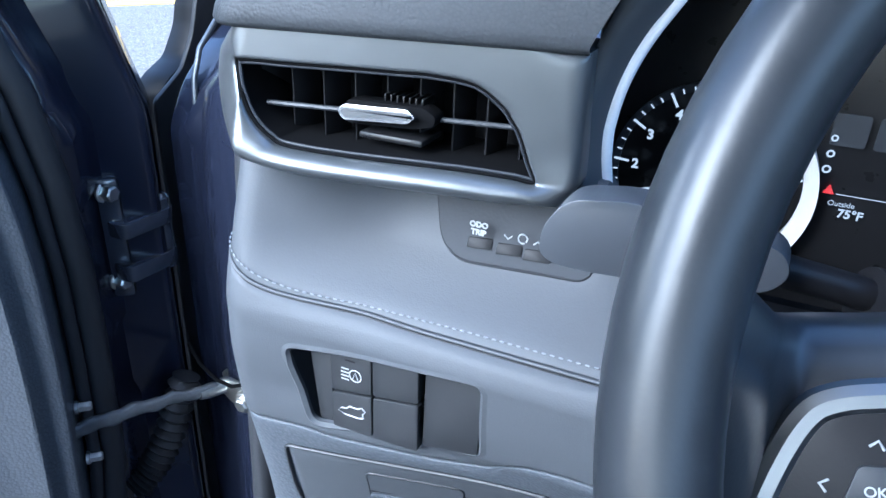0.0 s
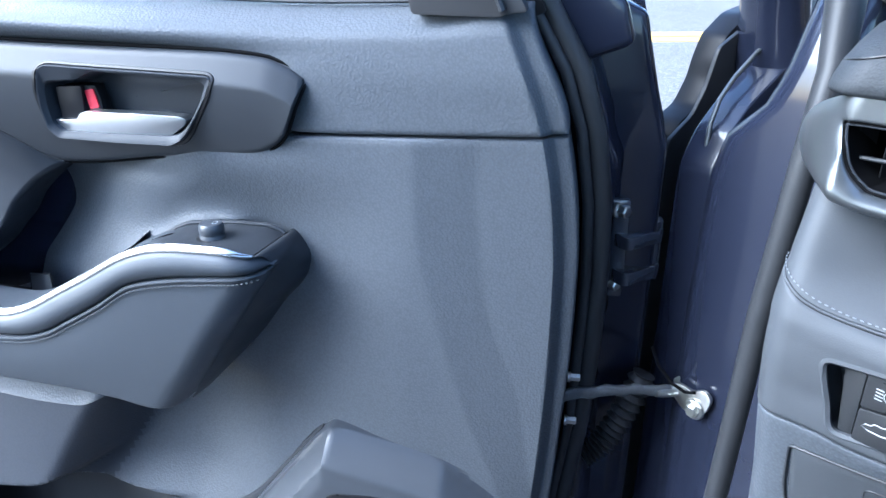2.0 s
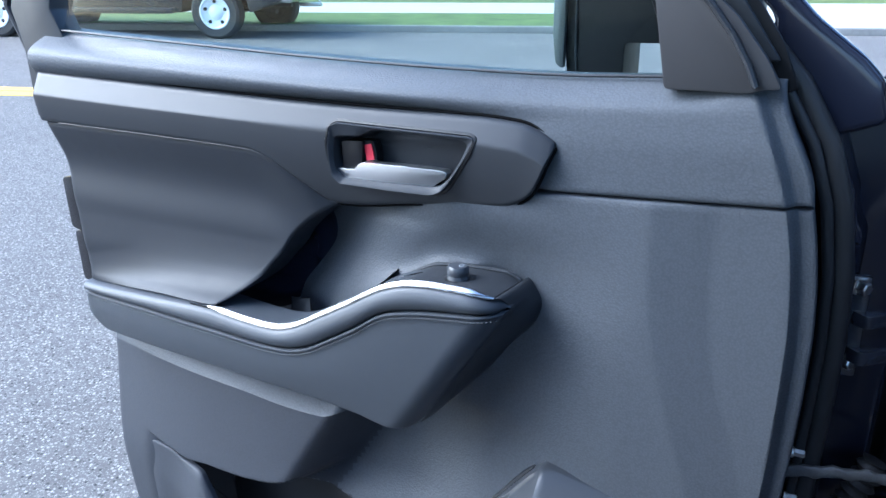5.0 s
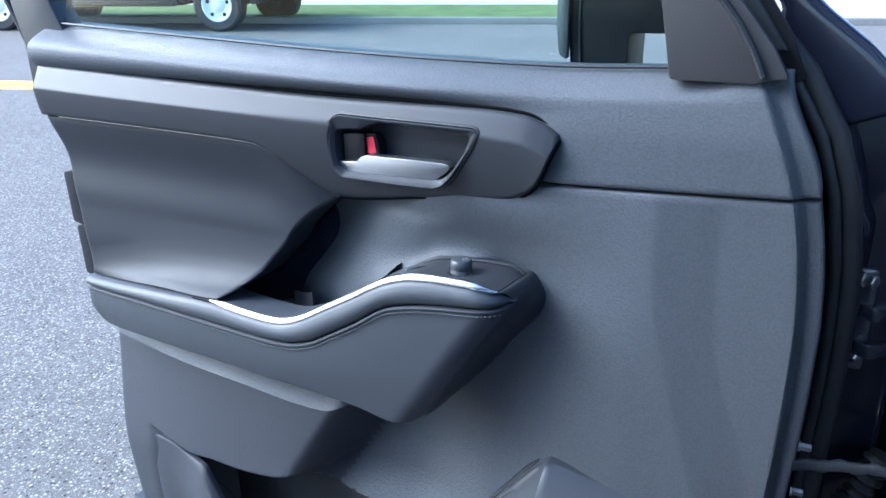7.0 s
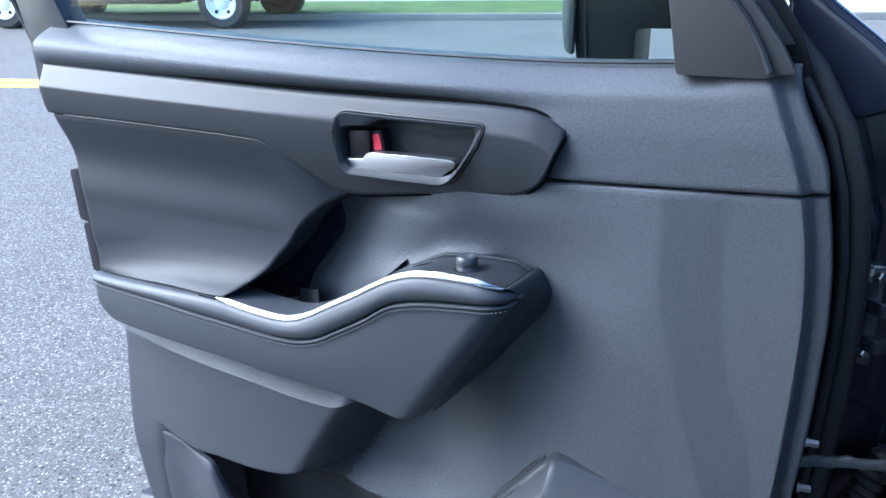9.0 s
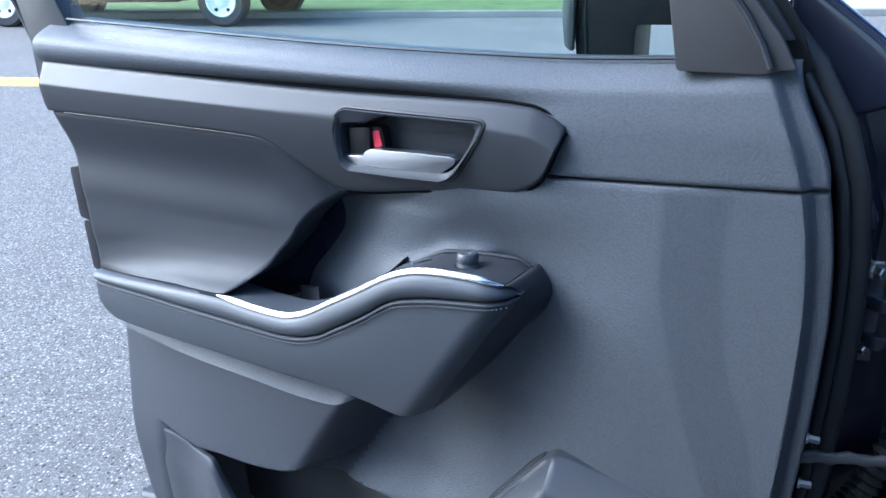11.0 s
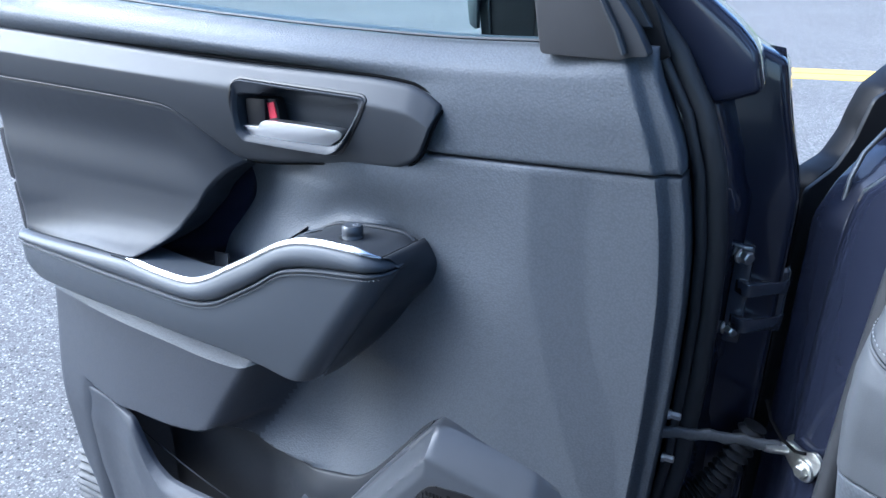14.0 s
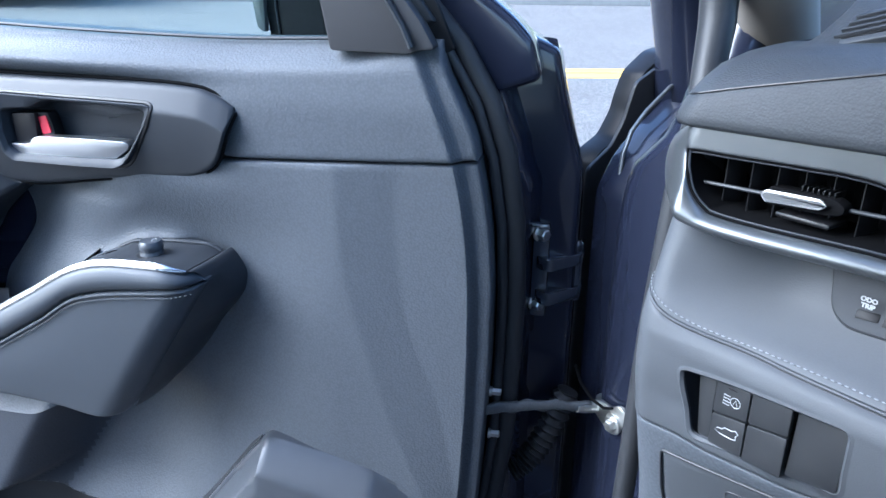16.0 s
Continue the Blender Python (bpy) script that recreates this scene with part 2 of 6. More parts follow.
def sheet(lo, hi, span, n_span, n_cross, depth, edge=0.004, back=0.012, across=False, hole=None, place=None, power=1.0, power_span=1.0):
    """A moulded panel: along span (u), between lo(u) and hi(u) (v), standing out by depth(u, v), with rounded edges and a skirt.
    across: the span runs along v and lo, hi give u. place: maps (u, v, w) to a point."""
    bm = bmesh.new()
    place = place or (lambda u, v, w: (u, w, v))
    rows, ends = spaced(span[0], span[1], n_span, edge, power_span), (min(span), max(span))
    grid, info = [], []
    for a in rows:
        l, h = lo(a), hi(a)
        line, inf = [], []
        for c in spaced(l, h, n_cross, min(edge, abs(h - l) * 0.4), power):
            d = min(abs(c - l), abs(h - c), a - ends[0], ends[1] - a)
            u, v = (c, a) if across else (a, c)
            w = depth(u, v)
            if d < edge:
                w -= edge * (1 - math.sqrt(max(0.0, 1 - (1 - d / edge) ** 2)))
            line.append(bm.verts.new(place(u, v, w)))
            inf.append((u, v, w))
        grid.append(line)
        info.append(inf)
    nr, nc = len(grid), len(grid[0])
    for i in range(nr - 1):
        for j in range(nc - 1):
            if hole and inside(hole, (info[i][j][0] + info[i + 1][j + 1][0]) / 2, (info[i][j][1] + info[i + 1][j + 1][1]) / 2):
                continue
            bm.faces.new((grid[i][j], grid[i + 1][j], grid[i + 1][j + 1], grid[i][j + 1]))
    ring = [(i, 0) for i in range(nr)] + [(nr - 1, j) for j in range(1, nc)] + [(i, nc - 1) for i in range(nr - 2, -1, -1)] + [(0, j) for j in range(nc - 2, 0, -1)]
    low = [bm.verts.new(place(info[i][j][0], info[i][j][1], info[i][j][2] - back)) for i, j in ring]
    for k in range(len(ring)):
        a, b = ring[k], ring[(k + 1) % len(ring)]
        bm.faces.new((grid[a[0]][a[1]], grid[b[0]][b[1]], low[(k + 1) % len(ring)], low[k]))
    bmesh.ops.recalc_face_normals(bm, faces=bm.faces[:])
    return bm


def tube(points, radius, sides=10, closed=False, flat=1.0, cap=True, up=(0, 0, 1)):
    """A round bar along points. radius: a number or one for each point. flat: the squash across up."""
    bm = bmesh.new()
    p = [Vector(q) for q in points]
    n = len(p)
    rad = radius if isinstance(radius, (list, tuple)) else [radius] * n
    rings = []
    side = None
    for i in range(n):
        t = (p[(i + 1) % n] - p[i - 1]) if closed else (p[min(i + 1, n - 1)] - p[max(i - 1, 0)])
        t.normalize()
        if side is None:
            side = t.cross(Vector(up))
            if side.length < 0.05:
                side = t.cross(Vector((1, 0, 0)))
        side = (side - t * side.dot(t)).normalized()
        nrm = side.cross(t)
        rings.append([bm.verts.new(p[i] + (side * math.cos(a) + nrm * math.sin(a) * flat) * rad[i]) for a in (2 * math.pi * k / sides for k in range(sides))])
    for i in range(n if closed else n - 1):
        a, b = rings[i], rings[(i + 1) % n]
        for k in range(sides):
            bm.faces.new((a[k], a[(k + 1) % sides], b[(k + 1) % sides], b[k]))
    if cap and not closed:
        bm.faces.new(rings[0])
        bm.faces.new(rings[-1])
    bmesh.ops.recalc_face_normals(bm, faces=bm.faces[:])
    return bm


def lathe(profile, sides=24, m=None):
    """A turned solid round local z from (radius, height) points."""
    bm = bmesh.new()
    rings = [[bm.verts.new((r * math.cos(2 * math.pi * k / sides), r * math.sin(2 * math.pi * k / sides), z)) for k in range(sides)] for r, z in profile]
    for a, b in zip(rings, rings[1:]):
        for k in range(sides):
            bm.faces.new((a[k], a[(k + 1) % sides], b[(k + 1) % sides], b[k]))
    bm.faces.new(rings[0])
    bm.faces.new(rings[-1])
    bmesh.ops.recalc_face_normals(bm, faces=bm.faces[:])
    if m is not None:
        bm.transform(m)
    return bm


def slab(poly, z0, z1, bevel=0.002, m=None, segs=2):
    """A plate with the outline poly (x, y), from z0 to z1, with rounded edges."""
    bm = bmesh.new()
    face = bm.faces.new([bm.verts.new((x, y, z0)) for x, y in poly])
    top = bmesh.ops.extrude_face_region(bm, geom=[face])
    for v in [g for g in top["geom"] if isinstance(g, bmesh.types.BMVert)]:
        v.co.z = z1
    bmesh.ops.recalc_face_normals(bm, faces=bm.faces[:])
    if bevel:
        bmesh.ops.bevel(bm, geom=bm.edges[:], offset=bevel, segments=segs, profile=0.5, affect="EDGES", clamp_overlap=True)
    if m is not None:
        bm.transform(m)
    return bm


def box(x0, x1, y0, y1, z0, z1, bevel=0.002, m=None, segs=2):
    return slab([(x0, y0), (x1, y0), (x1, y1), (x0, y1)], z0, z1, bevel, m, segs)


def rounded(poly, r, n=5):
    """The outline poly with its corners rounded by about r."""
    out = []
    for i, q in enumerate(poly):
        a, b, c = Vector(poly[i - 1]), Vector(q), Vector(poly[(i + 1) % len(poly)])
        ra = min(r, (a - b).length * 0.45)
        rc = min(r, (c - b).length * 0.45)
        s, e = b + (a - b).normalized() * ra, b + (c - b).normalized() * rc
        for k in range(n + 1):
            t = k / n
            p = s * (1 - t) ** 2 + b * 2 * t * (1 - t) + e * t * t
            out.append((p.x, p.y))
    return out


def joined(*bms):
    """Several bmeshes as one."""
    out = bmesh.new()
    for b in bms:
        me = bpy.data.meshes.new("tmp")
        b.to_mesh(me)
        b.free()
        out.from_mesh(me)
        bpy.data.meshes.remove(me)
    return out


def quilt(rows):
    """A surface through rows of points."""
    bm = bmesh.new()
    g = [[bm.verts.new(p) for p in r] for r in rows]
    for a, b in zip(g, g[1:]):
        for k in range(len(a) - 1):
            bm.faces.new((a[k], a[k + 1], b[k + 1], b[k]))
    bmesh.ops.recalc_face_normals(bm, faces=bm.faces[:])
    return bm


# plates drawn in (u, v) stand on the door's inner face: local z becomes the way into the cabin
FACE = Matrix(((1, 0, 0, 0), (0, 0, 1, 0), (0, 1, 0, 0), (0, 0, 0, 1)))


def on_face(w, tilt=0.0):
    return Matrix.Translation((0, w, 0)) @ FACE


# ================= the open front door =================
DOOR_OPEN = 48.0
a48 = radians(DOOR_OPEN)
DOOR = Matrix(((-math.sin(a48), math.cos(a48), 0, -0.374), (-math.cos(a48), -math.sin(a48), 0, 0.315), (0, 0, 1, 0), (0, 0, 0, 1)))
door = thing("driver_door", DOOR, "open front car door with dark grey trim on navy painted steel", "car door")

glass_line = curve([(0.0, 1.186), (0.11, 1.184), (0.203, 1.182), (0.314, 1.184), (0.469, 1.190), (0.647, 1.200), (0.836, 1.211), (0.92, 1.216)])
pad_bottom = curve([(-0.02, 1.0845), (0.0, 1.0838), (0.109, 1.0800), (0.21, 1.0775), (0.25, 1.10), (0.32, 1.135), (0.445, 1.142), (0.683, 1.150), (0.92, 1.160)])


def edge_fold(d):
    """The trim's front edge, d past its crease: a steep fold and then a flat strip."""
    return -0.0105 * step(0.0, 0.0105, d) - 0.12 * max(0.0, d - 0.0105)


def pad_shift(u, v):
    return u + 0.034 * step(1.084, 1.185, v) * step(0.12, -0.0205, u)


pad_crease = curve([(1.07, -0.003), (1.0823, 0.0012), (1.105, 0.0085), (1.1288, 0.0175), (1.1662, 0.0338), (1.20, 0.050)])


def pad_depth(u, v):
    """The belt: a roll above the ornament, flat towards the hinges, rolled back to the glass."""
    top, low = glass_line(u), 1.144 + 0.02 * max(0, u - 0.3)
    flat = 0.002 - 0.006 * step(1.12, 1.18, v)
    t = (v - low) / max(top - low, 0.01)
    roll = -0.010 + 0.019 * math.sin(math.pi * min(max(t, 0.0), 1.0) ** 0.75) if t > 0 else -0.010
    k = step(0.18, 0.40, u)
    w = flat * (1 - k) + roll * k
    w -= 0.028 * step(top - 0.030, top + 0.004, v) ** 1.3 * (0.35 + 0.65 * step(0.02, 0.10, u))
    return w + edge_fold(pad_crease(v) - pad_shift(u, v))


part("upper_pad", sheet(pad_bottom, glass_line, (-0.0205, 0.908), 120, 30, pad_depth, 0.004, 0.03,
                        place=lambda u, v, w: (pad_shift(u, v), w, v), power_span=1.9), M_GRAIN, door, "soft grained belt pad")

# ornament with the release handle
spear_top = curve([(0.199, 1.124), (0.212, 1.132), (0.234, 1.140), (0.279, 1.1435), (0.445, 1.146), (0.683, 1.155), (0.903, 1.165)])
spear_low = curve([(0.199, 1.121), (0.208, 1.096), (0.220, 1.074), (0.234, 1.063), (0.252, 1.056), (0.342, 1.047), (0.454, 1.033), (0.497, 1.060), (0.533, 1.084), (0.557, 1.091), (0.694, 1.096), (0.898, 1.101)])
BEZEL = [(0.4399, 1.1269), (0.4313, 1.1309), (0.4028, 1.1298), (0.3929, 1.1296), (0.3817, 1.1292), (0.3384, 1.1281), (0.2796, 1.1264), (0.2744, 1.1235), (0.2813, 1.1079), (0.2932, 1.0899), (0.3035, 1.0754), (0.3123, 1.0665), (0.3223, 1.0625), (0.3728, 1.0625), (0.4312, 1.0638), (0.4412, 1.0720), (0.4449, 1.0898), (0.4449, 1.1078)]
MOUTH = [(0.4371, 1.1128), (0.4320, 1.1152), (0.4059, 1.1171), (0.3975, 1.1214), (0.3881, 1.1251), (0.3393, 1.1239), (0.2884, 1.1209), (0.2837, 1.1172), (0.2908, 1.1014), (0.3024, 1.0836), (0.3098, 1.0761), (0.3154, 1.0727), (0.3235, 1.0713), (0.3733, 1.0707), (0.4281, 1.0704), (0.4362, 1.0770), (0.4387, 1.0913), (0.4384, 1.1044)]
BEZEL, MOUTH = rounded(BEZEL, 0.004, 3), rounded(MOUTH, 0.003, 3)


def spear_depth(u, v):
    crease = spear_top(u) - 0.024 - 0.004 * step(0.3, 0.9, u)
    if v > crease:
        return 0.017 - 0.013 * (v - crease) / 0.026
    return 0.017 - 0.003 * (crease - v) / 0.06 - 0.016 * ((crease - v) / 0.07) ** 2


part("ornament", sheet(spear_low, spear_top, (0.1995, 0.900), 190, 34, spear_depth, 0.004, 0.024, hole=BEZEL, power_span=1.9), M_SMOOTH, door, "smooth satin ornament panel")


def scaled(outline, k, dx=0.0, dy=0.0):
    cx, cy = sum(p[0] for p in outline) / len(outline), sum(p[1] for p in outline) / len(outline)
    return [(cx + (x - cx) * k + dx, cy + (y - cy) * k + dy) for x, y in outline]


def inset(outline, d):
    n = len(outline)
    area = sum(outline[i][0] * outline[(i + 1) % n][1] - outline[(i + 1) % n][0] * outline[i][1] for i in range(n))
    s = 1 if area > 0 else -1
    out = []
    for i in range(n):
        a, b = Vector(outline[i - 1]), Vector(outline[(i + 1) % n])
        t = (b - a).normalized()
        out.append((outline[i][0] - t.y * d * s, outline[i][1] + t.x * d * s))
    return out


def bezel_ring(rows):
    """A ring through outlines of as many corners, each at its depth."""
    bm = bmesh.new()
    loops = [[bm.verts.new((x, w, z)) for x, z in o] for o, w in rows]
    n = len(loops[0])
    for a, b in zip(loops, loops[1:]):
        for k in range(n):
            bm.faces.new((a[k], a[(k + 1) % n], b[(k + 1) % n], b[k]))
    bmesh.ops.recalc_face_normals(bm, faces=bm.faces[:])
    return bm


bez = part("handle_bezel", bezel_ring([(inset(BEZEL, 0.0006), 0.004), (inset(BEZEL, 0.0006), 0.0156), (inset(BEZEL, 0.0014), 0.0168), (inset(BEZEL, 0.0028), 0.0164),
                                       (inset(MOUTH, -0.0012), 0.0138), (MOUTH, 0.0126), (inset(MOUTH, 0.0008), 0.004)]), M_PAD, door, "bezel of the release handle", 28)
part("bezel_groove", tube([(x, spear_depth(x, z) - 0.0006, z) for x, z in inset(BEZEL, -0.0006)], 0.0021, 6, True), M_GAUGE, bez)
part("handle_cup", bezel_ring([(inset(MOUTH, 0.0006), 0.006), (inset(MOUTH, 0.0030), -0.012), (inset(MOUTH, 0.0055), -0.0165), (scaled(MOUTH, 0.3), -0.017), (scaled(MOUTH, 0.01), -0.017)]), M_PAD, door, "dark recess behind the handle", 60)
LEVER = [(0.4386, 1.0800), (0.4146, 1.0809), (0.4086, 1.0874), (0.4024, 1.0892), (0.3557, 1.0897), (0.3114, 1.0885), (0.3072, 1.0855), (0.3097, 1.0807), (0.3255, 1.0699), (0.3763, 1.0689), (0.4330, 1.0688), (0.4391, 1.0726)]
lever = slab(rounded(LEVER, 0.0025, 3), -0.006, 0.0075, 0.0022, on_face(0.004), 3)
for vert in lever.verts:
    vert.co.y += 0.10 * (vert.co.z - 1.079) - 0.05 * (0.37 - vert.co.x) ** 2 / 0.065
part("release_lever", lever, M_LEVER, door, "satin chrome release lever", 50)
lock = part("lock_knob", slab(rounded([(0.4328, 1.1090), (0.4167, 1.1099), (0.4070, 1.1103), (0.4086, 1.0822), (0.4128, 1.0812), (0.4319, 1.0807)], 0.0022, 3), -0.016, 0.004, 0.0018, on_face(0.001), 3), M_DARK, door, "black lock tab")
part("lock_slide", slab(rounded([(0.4089, 1.1096), (0.3966, 1.1105), (0.3931, 1.0984), (0.3925, 1.0830), (0.4105, 1.0808)], 0.002, 3), -0.014, -0.001, 0.0015, on_face(0.001), 2), M_DARK, lock)
part("red_mark", slab(rounded([(0.4071, 1.1058), (0.3982, 1.1077), (0.3952, 1.0913), (0.4046, 1.0893)], 0.0008), -0.0012, 0.0004, 0, on_face(0.001)), M_RED, lock, "red unlocked mark")

# soft pull pad over the rear of the armrest
arm_out = curve([(0.20, 0.060), (0.30, 0.060), (0.50, 0.056), (0.65, 0.046), (0.75, 0.034), (0.86, 0.014), (0.90, 0.006)])
pad_curve = curve([(0.86, 1.0), (0.898, 1.0), (0.904, 0.97), (0.909, 0.84), (0.914, 0.64), (0.920, 0.46), (0.930, 0.27), (0.945, 0.12), (0.965, 0.03), (0.99, -0.02), (1.03, -0.05), (1.07, -0.04), (1.10, 0.0)])
pad_foot = curve([(0.60, 0.902), (0.713, 0.896), (0.864, 0.882), (0.90, 0.880)])


def pull_depth(u, v):
    drop = 0.905 - pad_foot(max(u, 0.6))
    k = max(pad_curve(min(v + drop * step(0.98, 0.90, v), 1.10)), 0.0)
    flare = max(arm_out(u), 0.030 * step(0.90, 0.95, v)) * k
    # concave above the ledge, meeting the ornament's lower edge
    low = spear_low(max(u, 0.456))
    lip = spear_depth(max(u, 0.456), low) - 0.0035
    x = min(max((low - v) / 0.11, 0.0), 1.0)
    return flare + lip * (1 - x) ** 2 - 0.007 * math.sin(math.pi * x) ** 2 - 0.002 * x


pull_edge = curve([(0.458, 1.030), (0.492, 1.009), (0.518, 0.984), (0.527, 0.969), (0.545, 0.949), (0.560, 0.931), (0.598, 0.905), (0.606, 0.9015), (0.713, 0.896), (0.864, 0.882), (0.90, 0.880)])
pull_top = curve([(0.458, 1.034), (0.497, 1.061), (0.533, 1.0848), (0.557, 1.0915), (0.694, 1.0965), (0.90, 1.1015)])
pull_end = curve([(0.86, 0.866), (0.885, 0.868), (0.912, 0.872), (0.96, 0.877), (1.024, 0.886), (1.10, 0.898)])


def pull_map(u, v, w):
    # the rear end follows the door's slanting edge
    k = (u - 0.60) / 0.30
    return (u if k < 0 else 0.60 + (pull_end(v) - 0.60) * k, w, v)


gap_u = [0.456 + (0.868 - 0.456) * i / 60 for i in range(61)]
part("ornament_gap", tube([(u, spear_depth(u, spear_low(u)) - 0.0022, spear_low(u) - 0.0002) for u in gap_u], 0.0012, 6), M_RUBBER, door)
part("ornament_gap", tube([(u, spear_depth(max(u, 0.20), spear_top(max(u, 0.1995))) - 0.006, spear_top(max(u, 0.1995)) + 0.0014) for u in [0.1990 + 0.70 * (i / 70) ** 1.6 for i in range(71)]], 0.0017, 6), M_VOID, door)
part("ornament_gap", tube([(u - 0.0008, spear_depth(max(u, 0.20), spear_low(max(u, 0.1995))) - 0.005, spear_low(max(u, 0.1995)) - 0.0010) for u in [0.1990 + 0.255 * (i / 50) ** 1.6 for i in range(51)]], 0.0016, 6), M_VOID, door)
part("pull_pad", sheet(pull_edge, pull_top, (0.459, 0.899), 90, 60, pull_depth, 0.006, 0.045, place=pull_map), M_PAD, door, "smooth padded leatherette pull pad")

# lower trim
trim_right = curve([(0.42, 0.012), (0.60, -0.019), (0.726, -0.029), (0.79, -0.0325), (0.86, -0.036), (0.91, -0.037), (0.955, -0.037), (1.0, -0.0345), (1.04, -0.0295), (1.084, -0.0205)])
trim_left = curve([(0.42, 0.80), (0.47, 0.815), (0.513, 0.834), (0.613, 0.852), (0.736, 0.866), (0.80, 0.868), (0.90, 0.874), (1.084, 0.892)])
crease_a = curve([(0.60, 0.00), (0.70, 0.02), (0.807, 0.059), (0.877, 0.081), (1.0, 0.107), (1.084, 0.109)])
crease_b = curve([(0.60, -0.02), (0.70, -0.01), (0.835, 0.012), (0.923, 0.043), (1.02, 0.053), (1.084, 0.051)])
edge_c = curve([(0.42, 0.034), (0.60, 0.004), (0.726, -0.009), (0.78, -0.0125), (0.848, -0.0145), (0.90, -0.0155), (0.954, -0.0150), (1.0, -0.0120), (1.04, -0.0072), (1.084, 0.0016)])
arm_back = curve([(0.20, 0.960), (0.2307, 0.9779), (0.236, 0.982), (0.251, 0.9864), (0.276, 0.9865), (0.3015, 0.9850), (0.326, 0.9825), (0.338, 0.9779), (0.3555, 0.968), (0.384, 0.952), (0.422, 0.932), (0.446, 0.917), (0.50, 0.89), (0.60, 0.86)])
bulge_low = curve([(0.36, 0.700), (0.44, 0.690), (0.50, 0.664), (0.535, 0.648), (0.56, 0.641), (0.62, 0.634), (0.684, 0.633), (0.744, 0.644), (0.80, 0.656), (0.87, 0.668)])
bulge_top = curve([(0.36, 0.790), (0.44, 0.783), (0.475, 0.774), (0.515, 0.773), (0.602, 0.776), (0.706, 0.777), (0.832, 0.779), (0.88, 0.779)])


pocket_line = curve([(0.20, 0.775), (0.2205, 0.757), (0.257, 0.711), (0.307, 0.655), (0.327, 0.643), (0.367, 0.633), (0.42, 0.626), (0.47, 0.630), (0.50, 0.640), (0.535, 0.645), (0.56, 0.641), (0.62, 0.634), (0.70, 0.633)])
hollow = curve([(0.80, 0.62), (0.90, 0.585), (0.931, 0.560), (0.949, 0.545), (0.984, 0.518), (1.011, 0.492), (1.032, 0.465), (1.09, 0.45)])


def swell_lead(v):
    return 0.385 + 0.63 * min(max(0.78 - v, -0.03), 0.16)


def trim_depth(u, v):
    ca, cb = crease_a(v), crease_b(v)
    if u > ca:
        w = 0.004 * math.exp(-(u - ca) / 0.085)
    elif u > cb:
        w = -0.0016 + 0.0056 * (u - cb) / (ca - cb)
    else:
        w = -0.0016
    ec = edge_c(v)
    w += edge_fold(ec - u)
    # hollow behind the pull
    w -= 0.060 * step(hollow(v) - 0.16, hollow(v) + 0.04, u) * step(0.80, 0.88, v)
    # dip round the armrest's front end
    w -= 0.030 * step(0.110, 0.300, u) * step(1.060, 0.960, v) * step(0.600, 0.800, v)
    # fillet up to the switch plate
    if 0.20 < u < 0.47:
        w += 0.012 * math.exp(-max(0.0, v - arm_back(u)) / 0.009) * step(0.47, 0.42, u) * step(0.25, 0.30, u) * step(0.905, 0.945, v)
    # swelling of the map pocket
    out = max(arm_out(u) - 0.004, 0.004)
    low, top = bulge_low(u), bulge_top(u)
    prof = max(step(low - 0.004, low + 0.016 - 0.011 * step(0.66, 0.74, u), v), step(0.735, 0.80, u)) * (0.74 + 0.26 * step(low, top, v))
    if v > top:
        prof *= 1 - 0.62 * min((v - top) / 0.036, 1.0) - 0.38 * step(top + 0.036, top + 0.07, v)
    lead = swell_lead(v)
    fade = min(max((u - lead) / 0.078, 0.0), 1.0)
    w += out * prof * (0.5 - 0.5 * math.cos(math.pi * fade))
    # well of the map pocket
    line = pocket_line(min(max(u, 0.20), 0.70))
    w -= 0.050 * step(0.36, 0.50, u) * step(line + 0.003, line - 0.010, v) * step(0.72, 0.69, u)
    # deep hollow below the armrest, ahead of the swelling
    w -= 0.030 * step(0.27, 0.38, u) * (1 - step(0.0, 1.0, fade)) * step(0.88, 0.80, v) * step(0.58, 0.68, v)
    return w


def trim_row(u, v):
    """Rows of the trim follow the upper edge of the swelling."""
    return v + (bulge_top(u) - 0.7896) * math.exp(-((v - 0.7896) / 0.03) ** 2) * step(0.36, 0.46, u)


lower = part("lower_trim", sheet(trim_right, trim_left, (0.43, 1.0815), 190, 190, lambda u, v: trim_depth(u, trim_row(u, v)), 0.004, 0.03, across=True, power=1.6,
                         place=lambda u, v, w: (u, w, trim_row(u, v) - 0.0075 * step(1.0, 1.0815, v) * min(max(u / 0.22, 0.0), 1.0))), M_GRAIN, door, "grained lower door trim", 22)
lower.data.materials.append(M_LOWER)
for poly in lower.data.polygons:
    u, v = poly.center.x, poly.center.z
    if v < bulge_top(u) - 0.0005 and u > swell_lead(v) + 0.012:
        poly.material_index = 1


# armrest
stitch = curve([(0.227, 0.965), (0.27, 0.961), (0.314, 0.956), (0.353, 0.947), (0.396, 0.920), (0.43, 0.900), (0.457, 0.885), (0.489, 0.876), (0.52, 0.874), (0.595, 0.875), (0.696, 0.875), (0.868, 0.866), (0.90, 0.864)])
brim = curve([(0.225, 0.970), (0.239, 0.979), (0.27, 0.985), (0.300, 0.985), (0.326, 0.983), (0.352, 0.976), (0.408, 0.945), (0.44, 0.927), (0.470, 0.910), (0.487, 0.903), (0.503, 0.899), (0.52, 0.898), (0.555, 0.899), (0.603, 0.902), (0.713, 0.896), (0.864, 0.882), (0.90, 0.880)])
